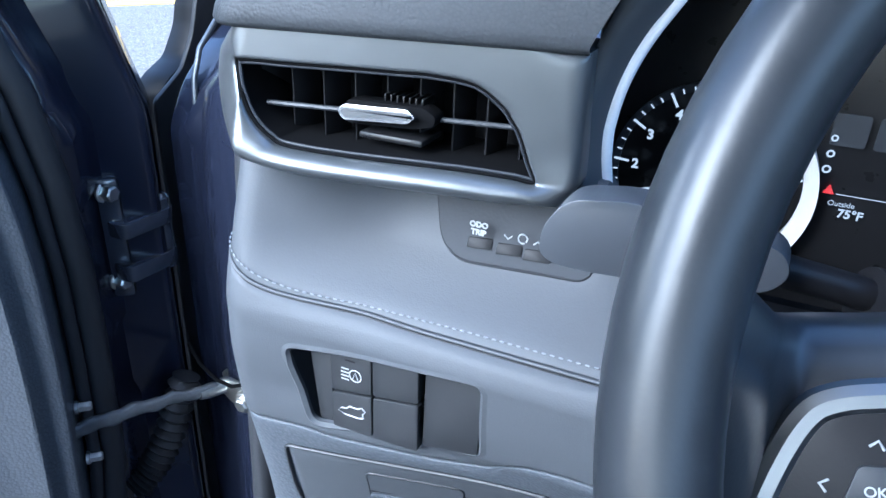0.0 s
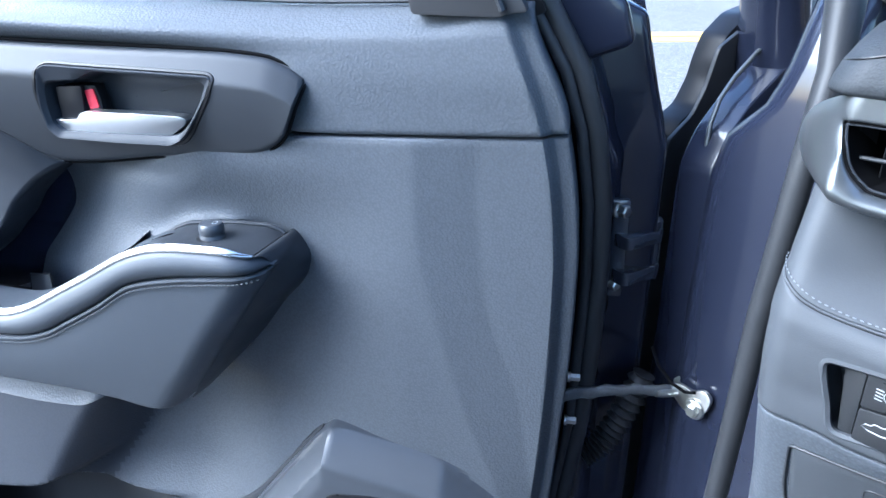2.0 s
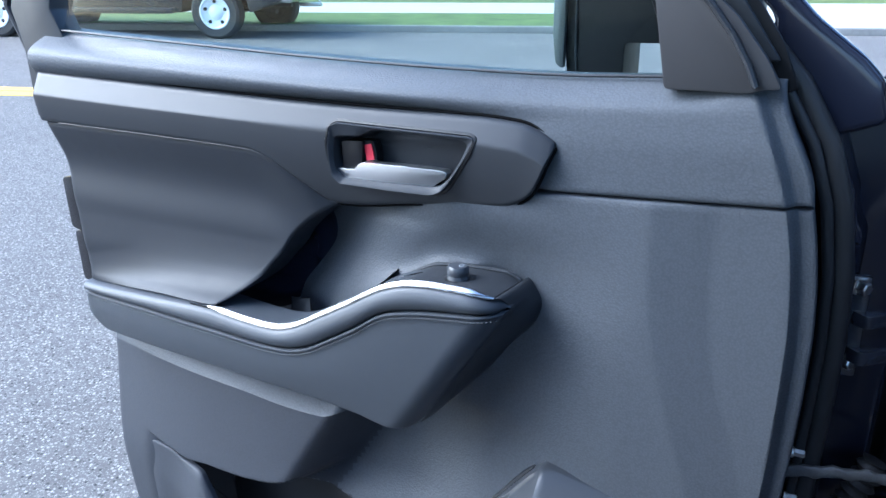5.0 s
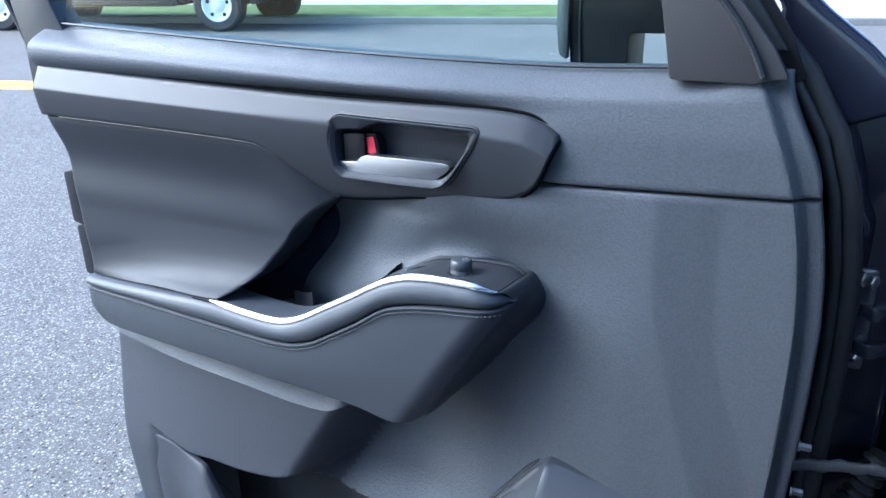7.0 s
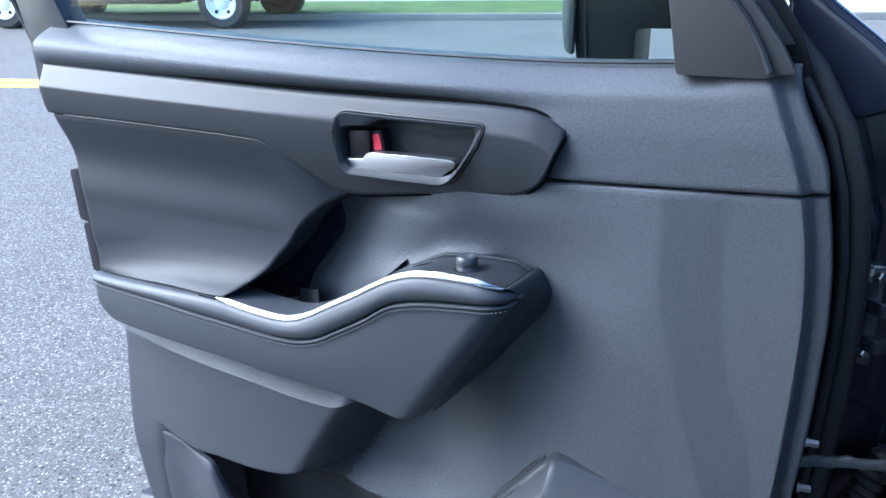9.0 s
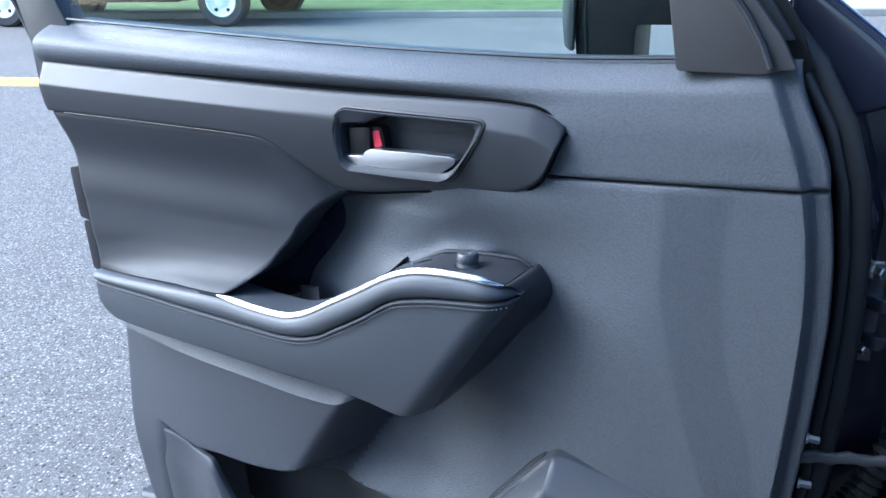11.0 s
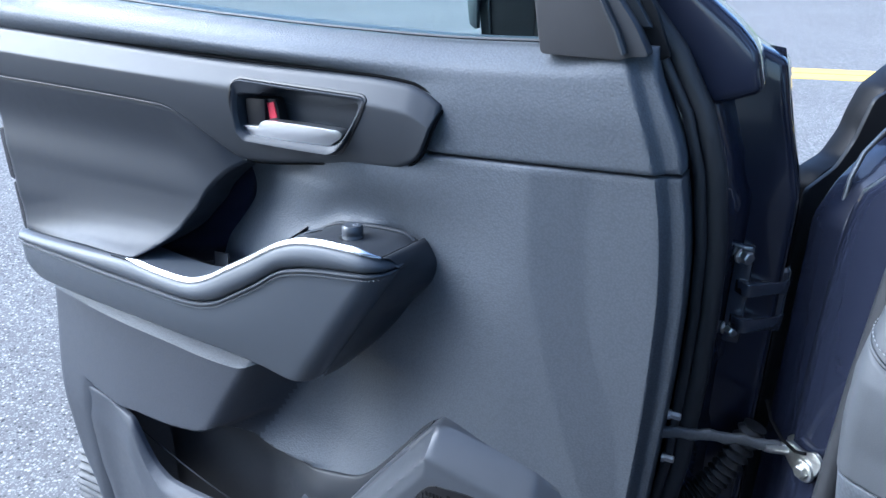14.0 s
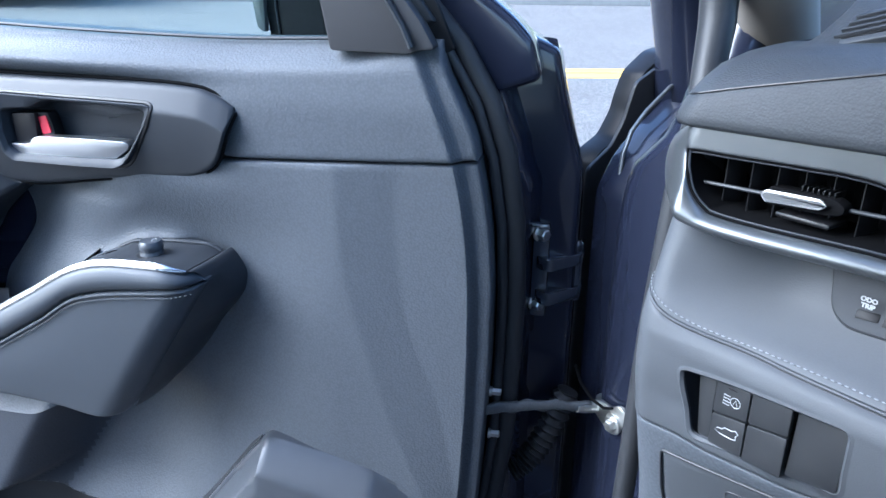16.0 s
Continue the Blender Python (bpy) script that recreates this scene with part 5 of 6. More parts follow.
def smooth_loop(poly, n=6):
    out = []
    m = len(poly)
    for i in range(m):
        p0, p1, p2, p3 = (Vector(poly[(i + k - 1) % m]) for k in range(4))
        for j in range(n):
            t = j / n
            q = 0.5 * ((2 * p1) + (p2 - p0) * t + (2 * p0 - 5 * p1 + 4 * p2 - p3) * t * t + (3 * p1 - p0 - 3 * p2 + p3) * t ** 3)
            out.append((q.x, q.y))
    return out


so, si = smooth_loop(OUT), smooth_loop(INN)
for i in range(1, 12):
    (x0, z0), (x1, z1) = OUT[i], OUT[i + 1]
    so[6 * i:6 * i + 6] = [(x0 + (x1 - x0) * j / 6, z0 + (z1 - z0) * j / 6) for j in range(6)]


def vent_y(x, z):
    """The surround's depth: it bends forward at the outer end and recedes towards the cluster."""
    return 0.333 + 0.20 * (max(x, -0.15) + 0.15) - 0.05 * (1.158 - z) + 0.9 * max(0.0, -0.150 - x)


bead_k = [BEAD[i] * (1 - j / 6) + BEAD[(i + 1) % len(BEAD)] * j / 6 for i in range(len(BEAD)) for j in range(6)]
bm = bmesh.new()
rows = []
for t in (-0.1, 0.0, 0.02, 0.06, 0.12, 0.2, 0.3, 0.4, 0.5, 0.6, 0.7, 0.8, 0.88, 0.94, 0.98, 1.0, 1.1):
    row = []
    for (xo, zo), (xi, zi), b in zip(so, si, bead_k):
        c = min(max(t, 0.0), 1.0)
        x, z = xo + (xi - xo) * c, zo + (zi - zo) * c
        flat_w = -0.0015 * max(0.0, 1 - c / 0.03) - 0.0012 * max(0.0, (c - 0.97) / 0.03) - 0.0040 * step(-0.020, 0.003, xo) * max(0.0, 1 - c / 0.20) ** 2
        bead_w = 0.0066 * math.sin(math.pi * c) ** 0.7 - 0.004 * (1 - c) ** 4
        w = flat_w * (1 - b) + bead_w * b - (0.026 if t < 0 else 0.0) - (0.0035 if t > 1 else 0.0)
        row.append(bm.verts.new((x, vent_y(x, z) - w, z)))
    rows.append(row)
n = len(so)
for a, b in zip(rows, rows[1:]):
    for k in range(n):
        bm.faces.new((a[k], a[(k + 1) % n], b[(k + 1) % n], b[k]))
bmesh.ops.recalc_face_normals(bm, faces=bm.faces[:])
part("vent_surround", bm, M_SILVER, dash, "satin silver vent surround", 60)
part("vent_lip", tube([(x, vent_y(x, z) + 0.0022, z) for x, z in inset(si, 0.0006)], 0.0009, 6, True), M_VOID, dash, "dark joint")
part("vent_bezel", tube([(x, vent_y(x, z) + 0.0030, z) for x, z in inset(si, 0.0020)], 0.0008, 6, True), M_PAD, dash, "thin grey bezel")
throat = [[(x, vent_y(x, z) + d, z) for x, z in inset(si, g) + inset(si, g)[:1]] for g, d in ((-0.0010, 0.0030), (0.0022, 0.0034), (0.0030, 0.020), (0.0030, 0.075))]
part("vent_duct", joined(quilt(throat), slab(scaled(si, 1.04), -0.048, -0.044, 0, dash_face(0.350))), M_VOID, dash, "black air duct")
for k in range(9):
    x = -0.149 + k * 0.0155
    part("vent_vane", box(-0.0005, 0.0005, -0.009, 0.009, 1.094, 1.1400 - 0.0017 * max(0, k - 5) ** 2, 0.0002, Matrix.Translation((x, 0.3585 + 0.20 * (x + 0.15), 0)) @ Matrix.Rotation(radians(-12), 4, "Z")), M_DARK, dash)
bar0, bar1 = (-0.151, 1.1168), (-0.028, 1.1174)
part("cross_vane", tube([(bar0[0] + (bar1[0] - bar0[0]) * t, 0.346 + 0.022 * t, bar0[1] + (bar1[1] - bar0[1]) * t) for t in (0, 0.5, 1)], 0.0016, 8, flat=0.8), M_SMOOTH, dash, "horizontal vane")
KNOB = rounded([(-0.1065, 1.1110), (-0.0720, 1.1130), (-0.0610, 1.1155), (-0.0600, 1.1200), (-0.0660, 1.1235), (-0.1050, 1.1225), (-0.1085, 1.1180)], 0.002)
vk = part("vent_knob", slab(KNOB, 0, 0.010, 0.001, dash_face(0.3640), 2), M_VOID, dash, "black vane slider")
CAP = rounded([(-0.1085, 1.1165), (-0.1055, 1.1135), (-0.0725, 1.1163), (-0.0680, 1.1195), (-0.0725, 1.1228), (-0.1050, 1.1210), (-0.1080, 1.1190)], 0.0015)
cap = part("slider_cap", slab(CAP, 0, 0.004, 0.0009, dash_face(0.3540), 2), M_CHROME, vk, "bright slider cap")
part("cap_face", slab(inset(CAP, 0.0014), 0.0040, 0.0043, 0.0002, dash_face(0.3540), 1), M_BRIGHT, cap)
part("slider_block", box(-0.0995, -0.0660, 0.353, 0.375, 1.1050, 1.1085, 0.0015), M_GAUGE, vk)
for k in range(7):
    part("grip_tooth", box(-0.0884 + 0.0032 * k, -0.0874 + 0.0032 * k, 0.358, 0.370, 1.1225, 1.1262, 0.0003), M_GAUGE, vk)

# top pad, binnacle and upper vent
rows = []
for i in range(70):
    s = 0.4465 + 0.2535 * i / 69
    x, f = plan(s)
    zc = 1.173 + 0.21 * (max(x, -0.175) + 0.157)
    zt = 1.196 + 0.10 * (max(x, -0.175) + 0.176)
    rise = 0.032 * step(-0.144, -0.112, x)
    row = []
    for y, z in ((0.350, 1.1570), (0.343, 1.1578), (0.3405, 1.1605), (0.3415, 1.164), (0.344, zc - 0.003), (0.3465, zc), (0.350, zc + 0.0030), (0.356, zc + 0.35 * (zt - zc)), (0.368, zc + 0.68 * (zt - zc)), (0.388, zc + 0.90 * (zt - zc)), (0.410, zt), (0.428, zt + 0.001 + 0.5 * rise), (0.448, zt + rise), (0.48, zt + 1.05 * rise), (0.56, zt - 0.010 + rise), (0.68, zt - 0.045), (0.85, 1.10)):
        back = (z - 1.157) / 0.04
        y += (-0.011 + 0.20 * (max(x, -0.15) + 0.15)) * step(0.42, 0.350, y)
        z -= 0.0045 * step(0.014, 0.003, z - 1.157)
        row.append((x + 0.012 * max(back, 0.0) * step(-0.12, -0.17, x) + 0.5 * max(0.0, z - 1.157) * step(-0.07, 0.005, x), y + f, z))
    rows.append(row)
part("top_pad", quilt(rows), M_TOP, dash, "grained dash top pad", 60)
part("top_crease", tube([(x + 0.005 * step(-0.12, -0.17, x), 0.3350 + 0.20 * (max(x, -0.15) + 0.15) + f, 1.1732 + 0.21 * (max(x, -0.175) + 0.157)) for x, f in (plan(0.46 + 0.225 * i / 40) for i in range(41))], 0.0007, 6), M_GAUGE, dash)
DV = Matrix.Translation((-0.088, 0.418, 1.2150)) @ Matrix.Rotation(radians(42), 4, "X") @ Matrix.Rotation(radians(8), 4, "Z") @ Matrix.Rotation(radians(-14), 4, "Y")
dv = part("defrost_vent", slab(rounded([(-0.036, -0.012), (0.036, -0.014), (0.040, 0.014), (-0.026, 0.013)], 0.009), -0.012, 0.002, 0.002, DV, 3), M_SMOOTH, dash, "oval side defroster vent")
part("vent_opening", slab(rounded([(-0.026, -0.008), (0.032, -0.009), (0.034, 0.010), (-0.019, 0.009)], 0.006), 0.0, 0.0026, 0.0, DV), M_GAUGE, dv)
for k in range(4):
    part("vent_slat", box(-0.027 + 0.003 * k, 0.033, -0.0068 + k * 0.0046, -0.0052 + k * 0.0046, 0.0, 0.0045, 0.0005, DV), M_SMOOTH, dv)
part("trim_end", slab([(-0.012, 1.092), (0.0042, 1.092), (0.0032, 1.1535), (-0.012, 1.1535)], -0.03, 0.002, 0.001, dash_face(0.374), 2), M_SMOOTH, dash, "dark end of the vent surround")
roll_l = curve([(1.0676, 0.0002), (1.0928, -0.0003), (1.1061, -0.0003), (1.1192, -0.0001), (1.1365, 0.0002), (1.1516, 0.0018), (1.1627, 0.0060), (1.174, 0.0106), (1.187, 0.0166), (1.2051, 0.0251), (1.225, 0.035)])
roll_r = curve([(1.064, 0.0132), (1.083, 0.0091), (1.0943, 0.0063), (1.105, 0.0046), (1.1143, 0.0041), (1.1237, 0.0051), (1.1341, 0.0071), (1.1469, 0.0110), (1.1605, 0.0172), (1.1736, 0.0255), (1.1871, 0.0331), (1.2057, 0.0423), (1.225, 0.0530)])
rows = []
for i in range(60):
    z = 1.076 + 0.147 * i / 59
    xl, xr = roll_l(z), roll_r(z)
    row = [(xl, 0.400, z), (xl, 0.377, z)]
    for k in range(9):
        a = k / 8
        row.append((xl + (xr + 0.003 - xl) * a, 0.374 + 0.015 * a ** 1.3 - 0.0045 * math.sin(math.pi * a), z))
    rows.append(row + [(xr + 0.004, 0.402, z)])
part("hood_roll", quilt(rows), M_LEATHER, dash, "padded edge of the binnacle", 60)

# instrument cluster
cluster = thing("instrument_cluster", Matrix.Identity(4), "black instrument cluster with a ringed rev counter and a lit display", "instrument cluster")
part("cluster_panel", box(-0.03, 0.42, 0.515, 0.53, 0.99, 1.22, 0.004), M_GAUGE, cluster, "black cluster face")
part("cluster_floor", quilt([[(0.0, 0.395, 0.985), (0.45, 0.395, 0.980)], [(-0.01, 0.44, 0.978), (0.45, 0.44, 0.975)], [(-0.02, 0.52, 0.985), (0.45, 0.52, 0.985)]]), M_DARK, cluster, "dark lower cluster shelf")
part("cluster_hood", quilt([[(0.000, 0.418, 1.05), (0.001, 0.418, 1.11), (0.010, 0.418, 1.148), (0.033, 0.418, 1.190), (0.085, 0.42, 1.222), (0.2, 0.42, 1.232), (0.44, 0.42, 1.232)],
                            [(-0.016, 0.52, 1.02), (-0.018, 0.52, 1.11), (-0.006, 0.52, 1.15), (0.03, 0.52, 1.185), (0.085, 0.52, 1.21), (0.2, 0.52, 1.215), (0.44, 0.52, 1.215)]]), M_DARK, cluster, "dark binnacle hood", 60)
trim_x = curve([(1.0634, 0.0159), (1.0824, 0.0112), (1.0939, 0.0088), (1.1046, 0.0073), (1.114, 0.0069), (1.1233, 0.0078), (1.1338, 0.0097), (1.1467, 0.0138), (1.1604, 0.0201), (1.1735, 0.0279), (1.1871, 0.0359), (1.2058, 0.0450), (1.223, 0.0560)])
part("binnacle_trim", tube([(trim_x(z), 0.3925, z) for z in (1.072 + 0.150 * i / 48 for i in range(49))], 0.0046, 12, flat=0.7, up=(0, 1, 0)), M_HUB, cluster, "silver binnacle trim", 60)
G = Vector((0.0470, 0.512, 1.0605))


def gauge_at(r, deg, y=0.0):
    return (G.x + r * math.cos(radians(deg)), G.y - y, G.z + r * math.sin(radians(deg)))


def arc_band(r0, r1, a0, a1, y0, y1, n=40):
    bm = bmesh.new()
    rows = [[bm.verts.new(gauge_at(r, a0 + (a1 - a0) * i / n, y)) for i in range(n + 1)] for r, y in ((r0, 0), (r0, y0), (r1, y1), (r1, 0))]
    for a, b in zip(rows, rows[1:]):
        for k in range(n):
            bm.faces.new((a[k], a[k + 1], b[k + 1], b[k]))
    bmesh.ops.recalc_face_normals(bm, faces=bm.faces[:])
    return bm


gauge = part("rev_counter", arc_band(0.052, 0.060, -55, 70, 0.004, 0.012), M_HUB, cluster, "ringed rev counter")
part("dial_ring", arc_band(0.0535, 0.0585, 100, 235, 0.002, 0.004), M_SMOOTH, gauge, "dark dial ring")
for k in range(1, 9):
    deg = 230.4 - 27.5 * k
    words(str(k), 0.0082, Matrix.Translation(gauge_at(0.0430, deg, 0.0055)) @ DF, M_LIT, gauge, "numeral", 0.0003)
    part("tick", tube([gauge_at(0.0475, deg, 0.003), gauge_at(0.0565, deg, 0.003)], 0.0008, 5), M_LIT, gauge)
    for j in (1, 2, 3):
        part("minor_tick", tube([gauge_at(0.0535, deg - 27.5 * j / 4, 0.003), gauge_at(0.0565, deg - 27.5 * j / 4, 0.003)], 0.0005, 5), M_LIT, gauge)
part("needle", tube([gauge_at(0.0, 190, 0.010), gauge_at(0.046, 196, 0.010)], [0.0016, 0.0006], 6), M_LIT, gauge)
part("needle_hub", lathe([(0.011, 0), (0.011, 0.008), (0.009, 0.011)], 20, Matrix.Translation(G) @ Matrix.Rotation(radians(90), 4, "X")), M_DARK, gauge)
words("x1000\nRPM", 0.0050, Matrix.Translation(gauge_at(0.0365, -3, 0.001)) @ DF, M_LIT, gauge)
words("H", 0.009, Matrix.Translation(gauge_at(0.0402, -23, 0.001)) @ DF, M_LIT, gauge)
part("belt_warning", joined(lathe([(0.0022, 0), (0.0022, 0.0004)], 12, Matrix.Translation(gauge_at(0.0235, 22, 0.001)) @ Matrix.Rotation(radians(90), 4, "X")),
                            slab(rounded([(-0.003, -0.004), (0.003, -0.004), (0.0025, 0.002), (-0.002, 0.002)], 0.001), 0, 0.0004, 0, Matrix.Translation(gauge_at(0.0225, 11, 0.001)) @ DF)), M_LITRED, gauge, "lit red warning")
words("75°F", 0.0070, Matrix.Translation((0.1258, 0.5115, 1.0535)) @ DF, M_LIT, cluster, "temperature", 0.0002)
words("Outside", 0.0043, Matrix.Translation((0.1200, 0.5115, 1.0590)) @ DF, M_LIT, cluster, "display_text")
part("display_line", box(0.116, 0.20, 0, 0.0004, 0, 0.0004, 0, Matrix.Translation((0, 0.5115, 1.0645)) @ DF), M_LIT, cluster)
part("warning_triangle", slab([(-0.003, -0.0025), (0.003, -0.0025), (0, 0.003)], 0, 0.0004, 0, Matrix.Translation((0.112, 0.5115, 1.0668)) @ DF), M_LITRED, cluster)
for z, r in ((1.078, 0.0019), (1.087, 0.0017), (1.096, 0.0015)):
    part("symbol", tube([(0.108 + r * math.cos(a), 0.5115, z + r * math.sin(a)) for a in (i * math.pi / 5 for i in range(10))], 0.0006, 5, True), M_LIT, cluster)
for x in (0.1145, 0.1365):
    part("assist_tile", slab(rounded([(x - 0.009, 1.092), (x + 0.009, 1.092), (x + 0.009, 1.110), (x - 0.009, 1.110)], 0.002), 0, 0.0006, 0, dash_face(0.512)), M_SMOOTH, cluster)

# turn stalk
stalk = thing("indicator_stalk", Matrix.Identity(4), "dark grey indicator stalk behind the steering wheel", "indicator stalk")
PADDLE = rounded([(-0.0002, 1.0800), (0.0012, 1.0925), (0.0080, 1.1022), (0.0150, 1.1054), (0.0300, 1.1062), (0.0600, 1.1010), (0.0900, 1.0905), (0.0950, 1.0800), (0.0880, 1.0720), (0.0560, 1.0710), (0.0250, 1.0755), (0.0060, 1.0762)], 0.006, 4)
paddle = slab(PADDLE, -0.019, 0.0, 0.0088, DF, 6)
for vert in paddle.verts:
    vert.co.y += 0.328 + 0.36 * max(0.0, vert.co.x - 0.02) + 0.15 * max(0.0, vert.co.z - 1.092)
part("stalk_arm", paddle, M_SATIN, stalk, "rounded stalk paddle", 60)
part("stalk_rod", tube([(0.070, 0.360, 1.082), (0.120, 0.395, 1.062), (0.16, 0.41, 1.050)], 0.0075, 12), M_DARK, stalk)
part("stalk_collar", tube([(0.128, 0.396, 1.058), (0.16, 0.411, 1.050)], [0.015, 0.015], 20), M_DARK, stalk)
words("OFF", 0.0050, Matrix.Translation((0.064, 0.3434, 1.0855)) @ Matrix.Rotation(radians(19.8), 4, "Z") @ DF, M_WHITE, stalk)
for side, x in ((-1, 0.0675), (1, 0.0725)):
    part("arrow_mark", tube([(x + side * a, 0.3279 + 0.36 * (x + side * a - 0.02), 1.0920 + b) for a, b in ((-0.0012, 0.0009), (0.0006, 0.0009), (0.0006, 0.0020), (0.0027, 0.0), (0.0006, -0.0020), (0.0006, -0.0009), (-0.0012, -0.0009))], 0.00022, 5, True), M_WHITE, stalk)
column = thing("steering_column", Matrix.Identity(4), "dark plastic steering column shroud", "steering column")
part("shroud", tube([(0.235, 0.29, 1.070), (0.235, 0.36, 1.030), (0.235, 0.50, 0.97)], [0.040, 0.050, 0.055], 20), M_DARK, column, "column shroud")

# ================= steering wheel =================
WHEEL = Matrix.Translation((0.2435, 0.220, 1.125)) @ Matrix.Rotation(radians(90 - 24), 4, "X")
# local x right, y up in the wheel's plane, z towards the driver
wheel = thing("steering_wheel", WHEEL, "dark leather steering wheel with silver spoke trim and buttons", "steering wheel")
RW = 0.1785
rim_p, rim_r = [], []
for i in range(96):
    a = 2 * math.pi * i / 96
    rim_p.append((RW * math.cos(a), RW * math.sin(a), 0.0))
    grip = max(0.0, math.cos(a)) ** 6 + max(0.0, -math.cos(a)) ** 6
    rim_r.append(0.0128 + 0.0016 * grip)
part("rim", tube(rim_p, rim_r, 18, True, flat=1.08, up=(0, 0, 1)), M_WHEEL, wheel, "smooth dark leather rim", 80)
spoke_top = curve([(0.045, 0.026), (0.10, 0.018), (0.140, 0.007), (0.156, 0.004), (0.166, 0.010), (0.1765, 0.028)])
spoke_low = curve([(0.045, -0.088), (0.10, -0.074), (0.146, -0.078), (0.155, -0.080), (0.166, -0.084), (0.1765, -0.098)])
for side in (-1, 1):
    part("spoke", sheet(spoke_low, spoke_top, (0.046, 0.1765), 60, 34, lambda x, y: -0.034 + 0.044 * step(0.146, 0.172, x), 0.020, 0.016, place=lambda x, y, z: (side * x, y, z)), M_WHEEL, wheel, "padded leather spoke", 70)
part("hub", slab(rounded([(-0.058, 0.030), (0.058, 0.030), (0.062, -0.03), (0.045, -0.080), (-0.045, -0.080), (-0.062, -0.03)], 0.02), -0.06, -0.010, 0.014, None, 4), M_WHEEL, wheel, "padded hub")
for side in (-1, 1):
    loop = smooth_loop([(side * 0.070, 0.010), (side * 0.100, 0.000), (side * 0.125, -0.009), (side * 0.138, -0.014), (side * 0.143, -0.020), (side * 0.1465, -0.034), (side * 0.1475, -0.046), (side * 0.1445, -0.0495), (side * 0.120, -0.043), (side * 0.095, -0.037), (side * 0.070, -0.032)], 5)
    trim = part("spoke_trim", tube([(x, y, 0.0055) for x, y in loop], 0.0040, 10, True, up=(0, 0, 1)), M_BRIGHT, wheel, "satin silver spoke trim")
    pad = part("button_pad", slab(inset(loop, 0.002), 0.002, 0.0085, 0.001, None), M_DARK, wheel, "dark button pad")
    cx, cy = side * 0.1285, -0.0285
    part("ok_button", slab(rounded([(cx - 0.0052, cy - 0.0056), (cx + 0.0052, cy - 0.0036), (cx + 0.0042, cy + 0.0062), (cx - 0.0038, cy + 0.0042)], 0.0015), 0.007, 0.0095, 0.0006), M_SMOOTH, pad)
    words("OK", 0.0028, Matrix.Translation((cx, cy, 0.0096)) @ Matrix.Rotation(radians(14 * -side), 4, "Z"), M_WHITE, pad, bold=0.00003)
    for dx, dy in ((0, 1), (0, -1), (1, 0), (-1, 0)):
        c = Vector((cx + dx * 0.0088 - dy * 0.0015, cy + dy * 0.0090 + dx * 0.0015, 0.0088))
        t = Vector((-dy, dx, 0)) * 0.0013
        d = Vector((dx, dy, 0)) * 0.0015
        part("arrow_mark", tube([c - t - d * 0.5, c + d * 0.5, c + t - d * 0.5], 0.0003, 5), M_WHITE, pad)
    low = part("volume_pad", slab(rounded([(side * 0.142, -0.0525), (side * 0.080, -0.039), (side * 0.080, -0.050), (side * 0.134, -0.0600)], 0.003), 0.0, 0.006, 0.001), M_DARK, wheel)
    vy = -0.0515
    mx, px = cx + side * 0.0045, cx - side * 0.0115
    part("volume_mark", joined(box(mx - 0.0012, mx + 0.0012, vy - 0.0024, vy - 0.0018, 0.006, 0.0063, 0),
                               slab([(cx - side * 0.002 - 0.0008, vy - 0.0012), (cx - side * 0.002, vy - 0.0012), (cx - side * 0.002 + 0.0008, vy - 0.0020), (cx - side * 0.002 + 0.0008, vy + 0.0012), (cx - side * 0.002, vy + 0.0004), (cx - side * 0.002 - 0.0008, vy + 0.0004)], 0.006, 0.0063, 0),
                               box(px - 0.0013, px + 0.0013, vy + 0.0011, vy + 0.0017, 0.006, 0.0063, 0), box(px - 0.0003, px + 0.0003, vy + 0.0001, vy + 0.0027, 0.006, 0.0064, 0)), M_WHITE, low)
    # the pads lie deeper than the rim
    sink = Matrix.Translation((side * 0.1280, -0.0303, -0.0362)) @ Matrix.Scale(1.22, 4) @ Matrix.Translation((-side * 0.1285, 0.0285, 0.0))
    for ob in (trim, pad, low, *pad.children, *low.children):
        ob.data.transform(sink)
part("lower_spoke", slab(rounded([(-0.05, -0.06), (0.05, -0.06), (0.035, -0.175), (-0.035, -0.175)], 0.01), -0.030, -0.012, 0.006, None, 3), M_WHEEL, wheel)

# ================= the street =================
STREET = Matrix(((0.50989, -0.85837, 0.05659, -0.02174), (0.8602, 0.50937, -0.02436, -0.13455), (-0.00792, 0.0611, 0.9981, 0.00337), (0, 0, 0, 1)))


def flat_sheet(x0, x1, y0, y1, nx, ny, z=0.0, bump=0.0):
    bm = bmesh.new()
    g = [[bm.verts.new((x0 + (x1 - x0) * i / nx, y0 + (y1 - y0) * j / ny, z + bump * noise.noise(Vector((i * 0.7, j * 0.7, 1.3))))) for j in range(ny + 1)] for i in range(nx + 1)]
    for i in range(nx):
        for j in range(ny):
            bm.faces.new((g[i][j], g[i + 1][j], g[i + 1][j + 1], g[i][j + 1]))
    return bm


def setting(name, bm, mat, label, category):
    ob = part(name, bm, mat)
    ob.matrix_world = STREET
    return tagged(ob, label, category, kind="structure")


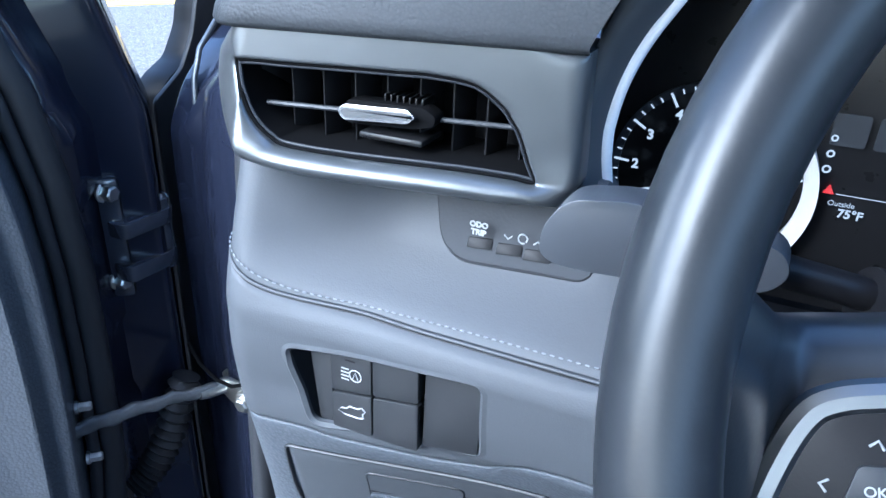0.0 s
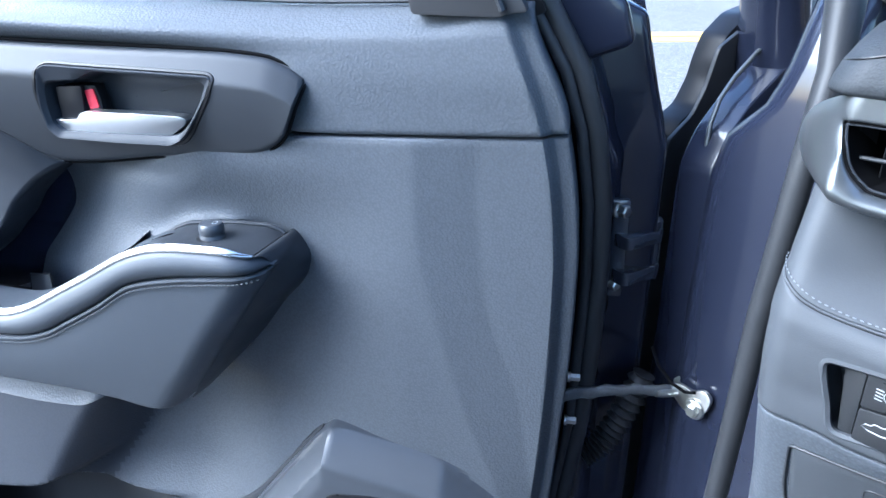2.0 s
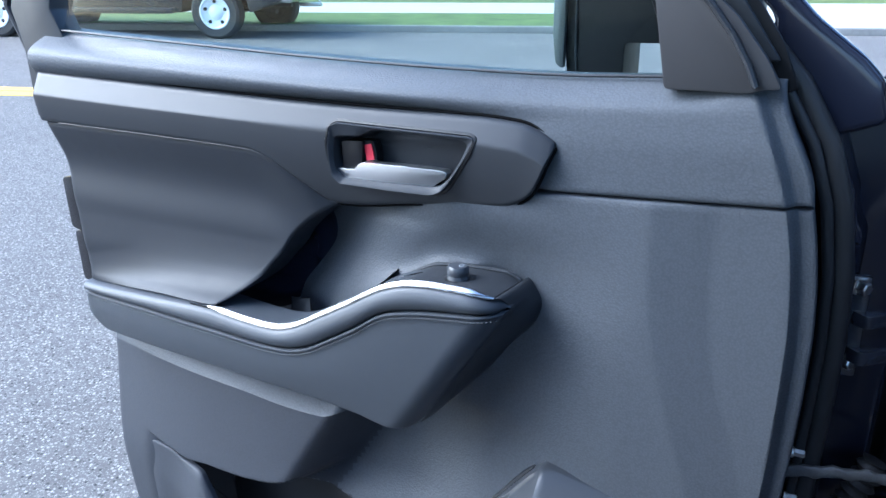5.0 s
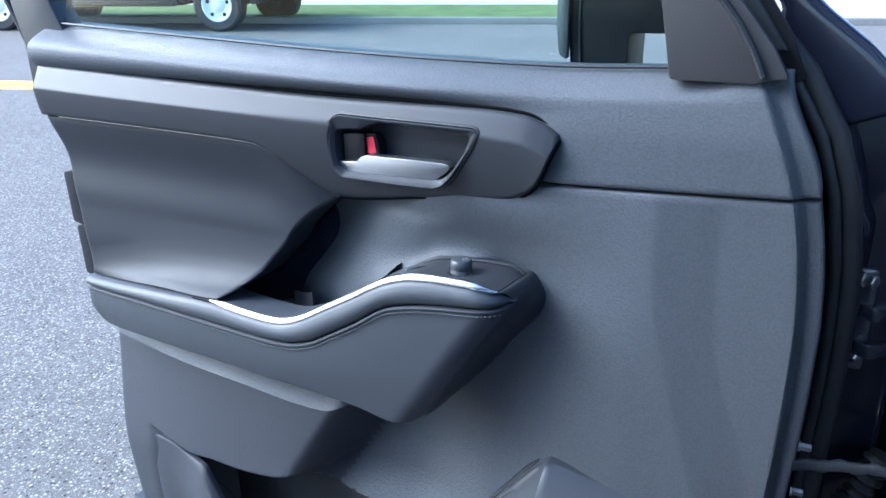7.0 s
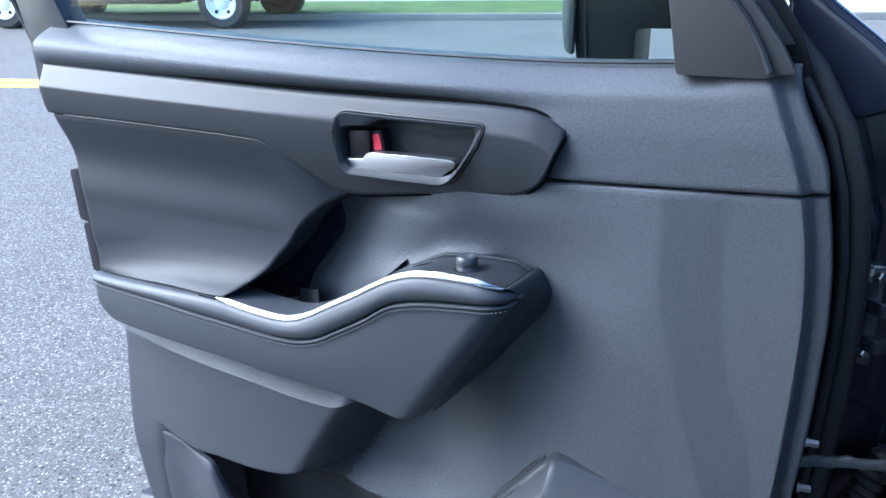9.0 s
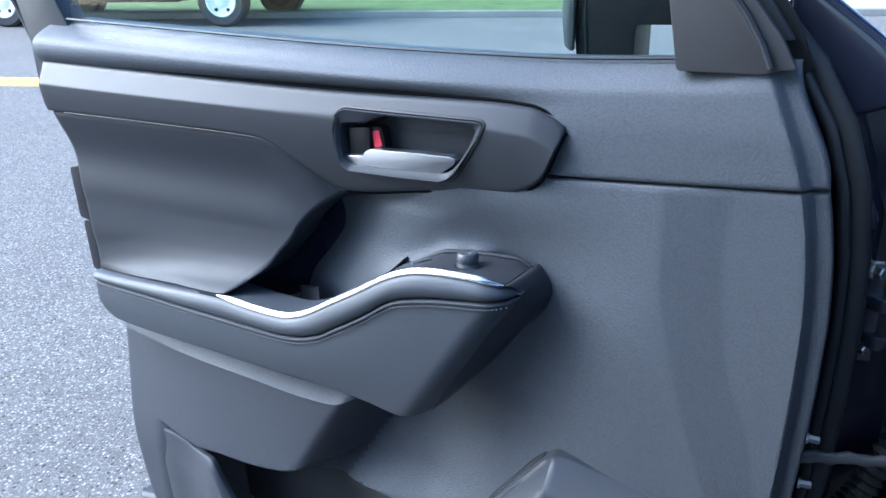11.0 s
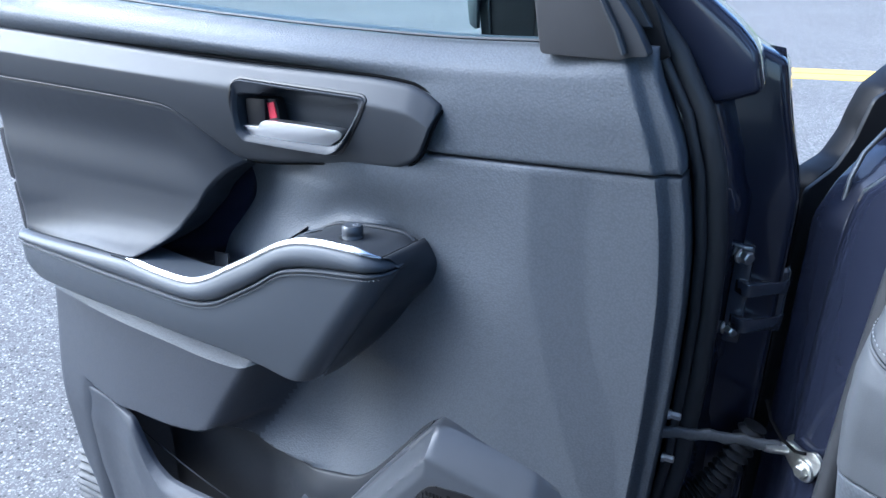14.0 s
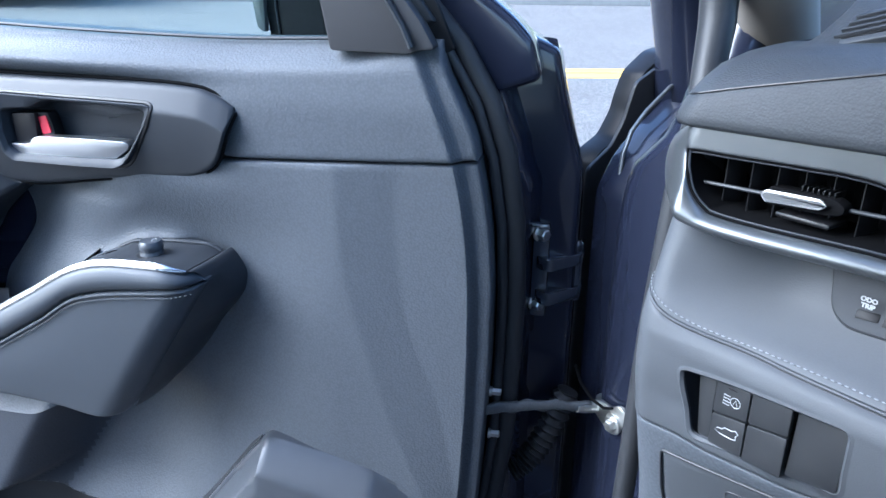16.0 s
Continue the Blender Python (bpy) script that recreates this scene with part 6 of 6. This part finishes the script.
setting("road", flat_sheet(-300, 300, -120, 11.62, 60, 40, 0.0, 0.0), M_ASPHALT, "worn grey asphalt road", "road")
setting("ground", flat_sheet(-400, 400, -400, 400, 20, 20, -0.08), M_GRASS, "grassy ground beyond the road", "ground")
setting("road_line", joined(box(-60, 60, 6.09, 6.27, 0.0, 0.004, 0), box(-60, 60, 6.31, 6.49, 0.0, 0.004, 0)), M_YELLOW, "double yellow centre line", "road marking")
setting("kerb", box(-120, 120, 11.60, 11.72, -0.1, 0.10, 0.02), M_KERB, "weathered concrete kerb", "kerb")
setting("verge", flat_sheet(-120, 0.2, 11.72, 13.9, 60, 4, 0.095), M_GRASS, "green roadside verge", "grass")
setting("pavement", joined(flat_sheet(-120, 0.2, 13.9, 16.5, 40, 2, 0.10), flat_sheet(0.2, 40, 11.72, 16.5, 20, 2, 0.10)), M_CONCRETE, "pale concrete pavement", "pavement")
setting("lawn", flat_sheet(-120, 120, 16.5, 24.0, 60, 6, 0.10), M_GRASS, "mown green lawn", "grass")
setting("wall_far", box(-80, 90, 24.0, 24.4, 0, 7.0, 0.02), M_WALL, "pale stucco building wall", "wall")


# parked pickup across the road
def wheel_at(parent, x, y, z, r, rim):
    m = Matrix.Translation((x, y, z)) @ Matrix.Rotation(radians(90), 4, "X")
    w = part("wheel", lathe([(r * 0.62, -0.12), (r * 0.90, -0.13), (r, -0.10), (r, 0.10), (r * 0.90, 0.13), (r * 0.63, 0.12), (r * 0.60, 0.03)], 36, m), M_TYRE, parent, "black truck wheel")
    part("rim", lathe([(r * 0.62, 0.05), (r * 0.63, 0.125), (r * 0.58, 0.128), (r * 0.52, 0.10), (r * 0.30, 0.085), (r * 0.20, 0.105), (r * 0.05, 0.110)], 36, m), rim, w, "pale alloy rim")
    for k in range(5):
        a = k * 2 * math.pi / 5 + 0.3
        part("rim_hole", lathe([(r * 0.075, 0.0), (r * 0.075, 0.012), (r * 0.05, 0.014)], 12, m @ Matrix.Translation((r * 0.43 * math.cos(a), r * 0.43 * math.sin(a), 0.088))), M_GAUGE, w)
    return w


truck = thing("pickup_truck", STREET, "dark pickup truck parked at the kerb across the road", "pickup truck")
TX, TY, TR = -4.93, 10.62, 0.37
wheel_at(truck, TX, TY, TR, TR, M_HUB)
wheel_at(truck, TX - 3.55, TY, TR, TR, M_HUB)
wheel_at(truck, TX + 0.35, TY + 1.45, TR, TR, M_TYRE)
wheel_at(truck, TX - 3.2, TY + 1.45, TR, TR, M_TYRE)
XZ = Matrix(((1, 0, 0, 0), (0, 0, 1, 0), (0, 1, 0, 0), (0, 0, 0, 1)))
arch = [(TX + 0.52 * math.cos(a), TR + 0.52 * math.sin(a)) for a in (math.pi * (1 - i / 12) for i in range(13))]
side = [(TX - 4.4, 0.55), (TX - 4.0, 0.50)] + [(x - 3.55, z) for x, z in arch] + arch + [(TX + 1.0, 0.52), (TX + 1.05, 1.15), (TX - 1.6, 1.18), (TX - 1.75, 1.85), (TX - 2.9, 1.88), (TX - 3.4, 1.25), (TX - 4.4, 1.05)]
part("body", slab(side, TY - 0.10, TY + 1.60, 0.02, XZ, 2), M_TRUCK, truck, "dark truck body")
part("side_step", box(TX - 2.95, TX - 0.62, TY - 0.20, TY - 0.02, 0.36, 0.44, 0.02), M_SMOOTH, truck, "grey side step")
part("exhaust", tube([(TX + 0.25, TY + 0.35, 0.40), (TX + 0.62, TY + 0.25, 0.38), (TX + 0.85, TY + 0.15, 0.37)], 0.035, 12), M_TYRE, truck, "dark exhaust tail")
part("axle", tube([(TX, TY, TR), (TX + 0.1, TY + 1.45, TR)], 0.07, 12), M_GAUGE, truck)
part("frame_rail", box(TX - 3.3, TX + 1.0, TY + 0.35, TY + 0.45, 0.42, 0.56, 0.01), M_GAUGE, truck)
part("rear_bumper", box(TX + 0.98, TX + 1.16, TY - 0.05, TY + 1.55, 0.50, 0.72, 0.03), M_CHROME, truck, "chrome rear bumper")
part("tow_hitch", joined(box(TX + 1.0, TX + 1.35, TY + 0.72, TY + 0.80, 0.40, 0.46, 0.01), lathe([(0.02, 0), (0.02, 0.05), (0.035, 0.07), (0.02, 0.10)], 14, Matrix.Translation((TX + 1.32, TY + 0.76, 0.46)))), M_STEEL, truck)
part("windows", box(TX - 3.0, TX - 1.85, TY - 0.115, TY - 0.09, 1.28, 1.78, 0.02), M_BLACKGLOSS, truck, "dark side windows")
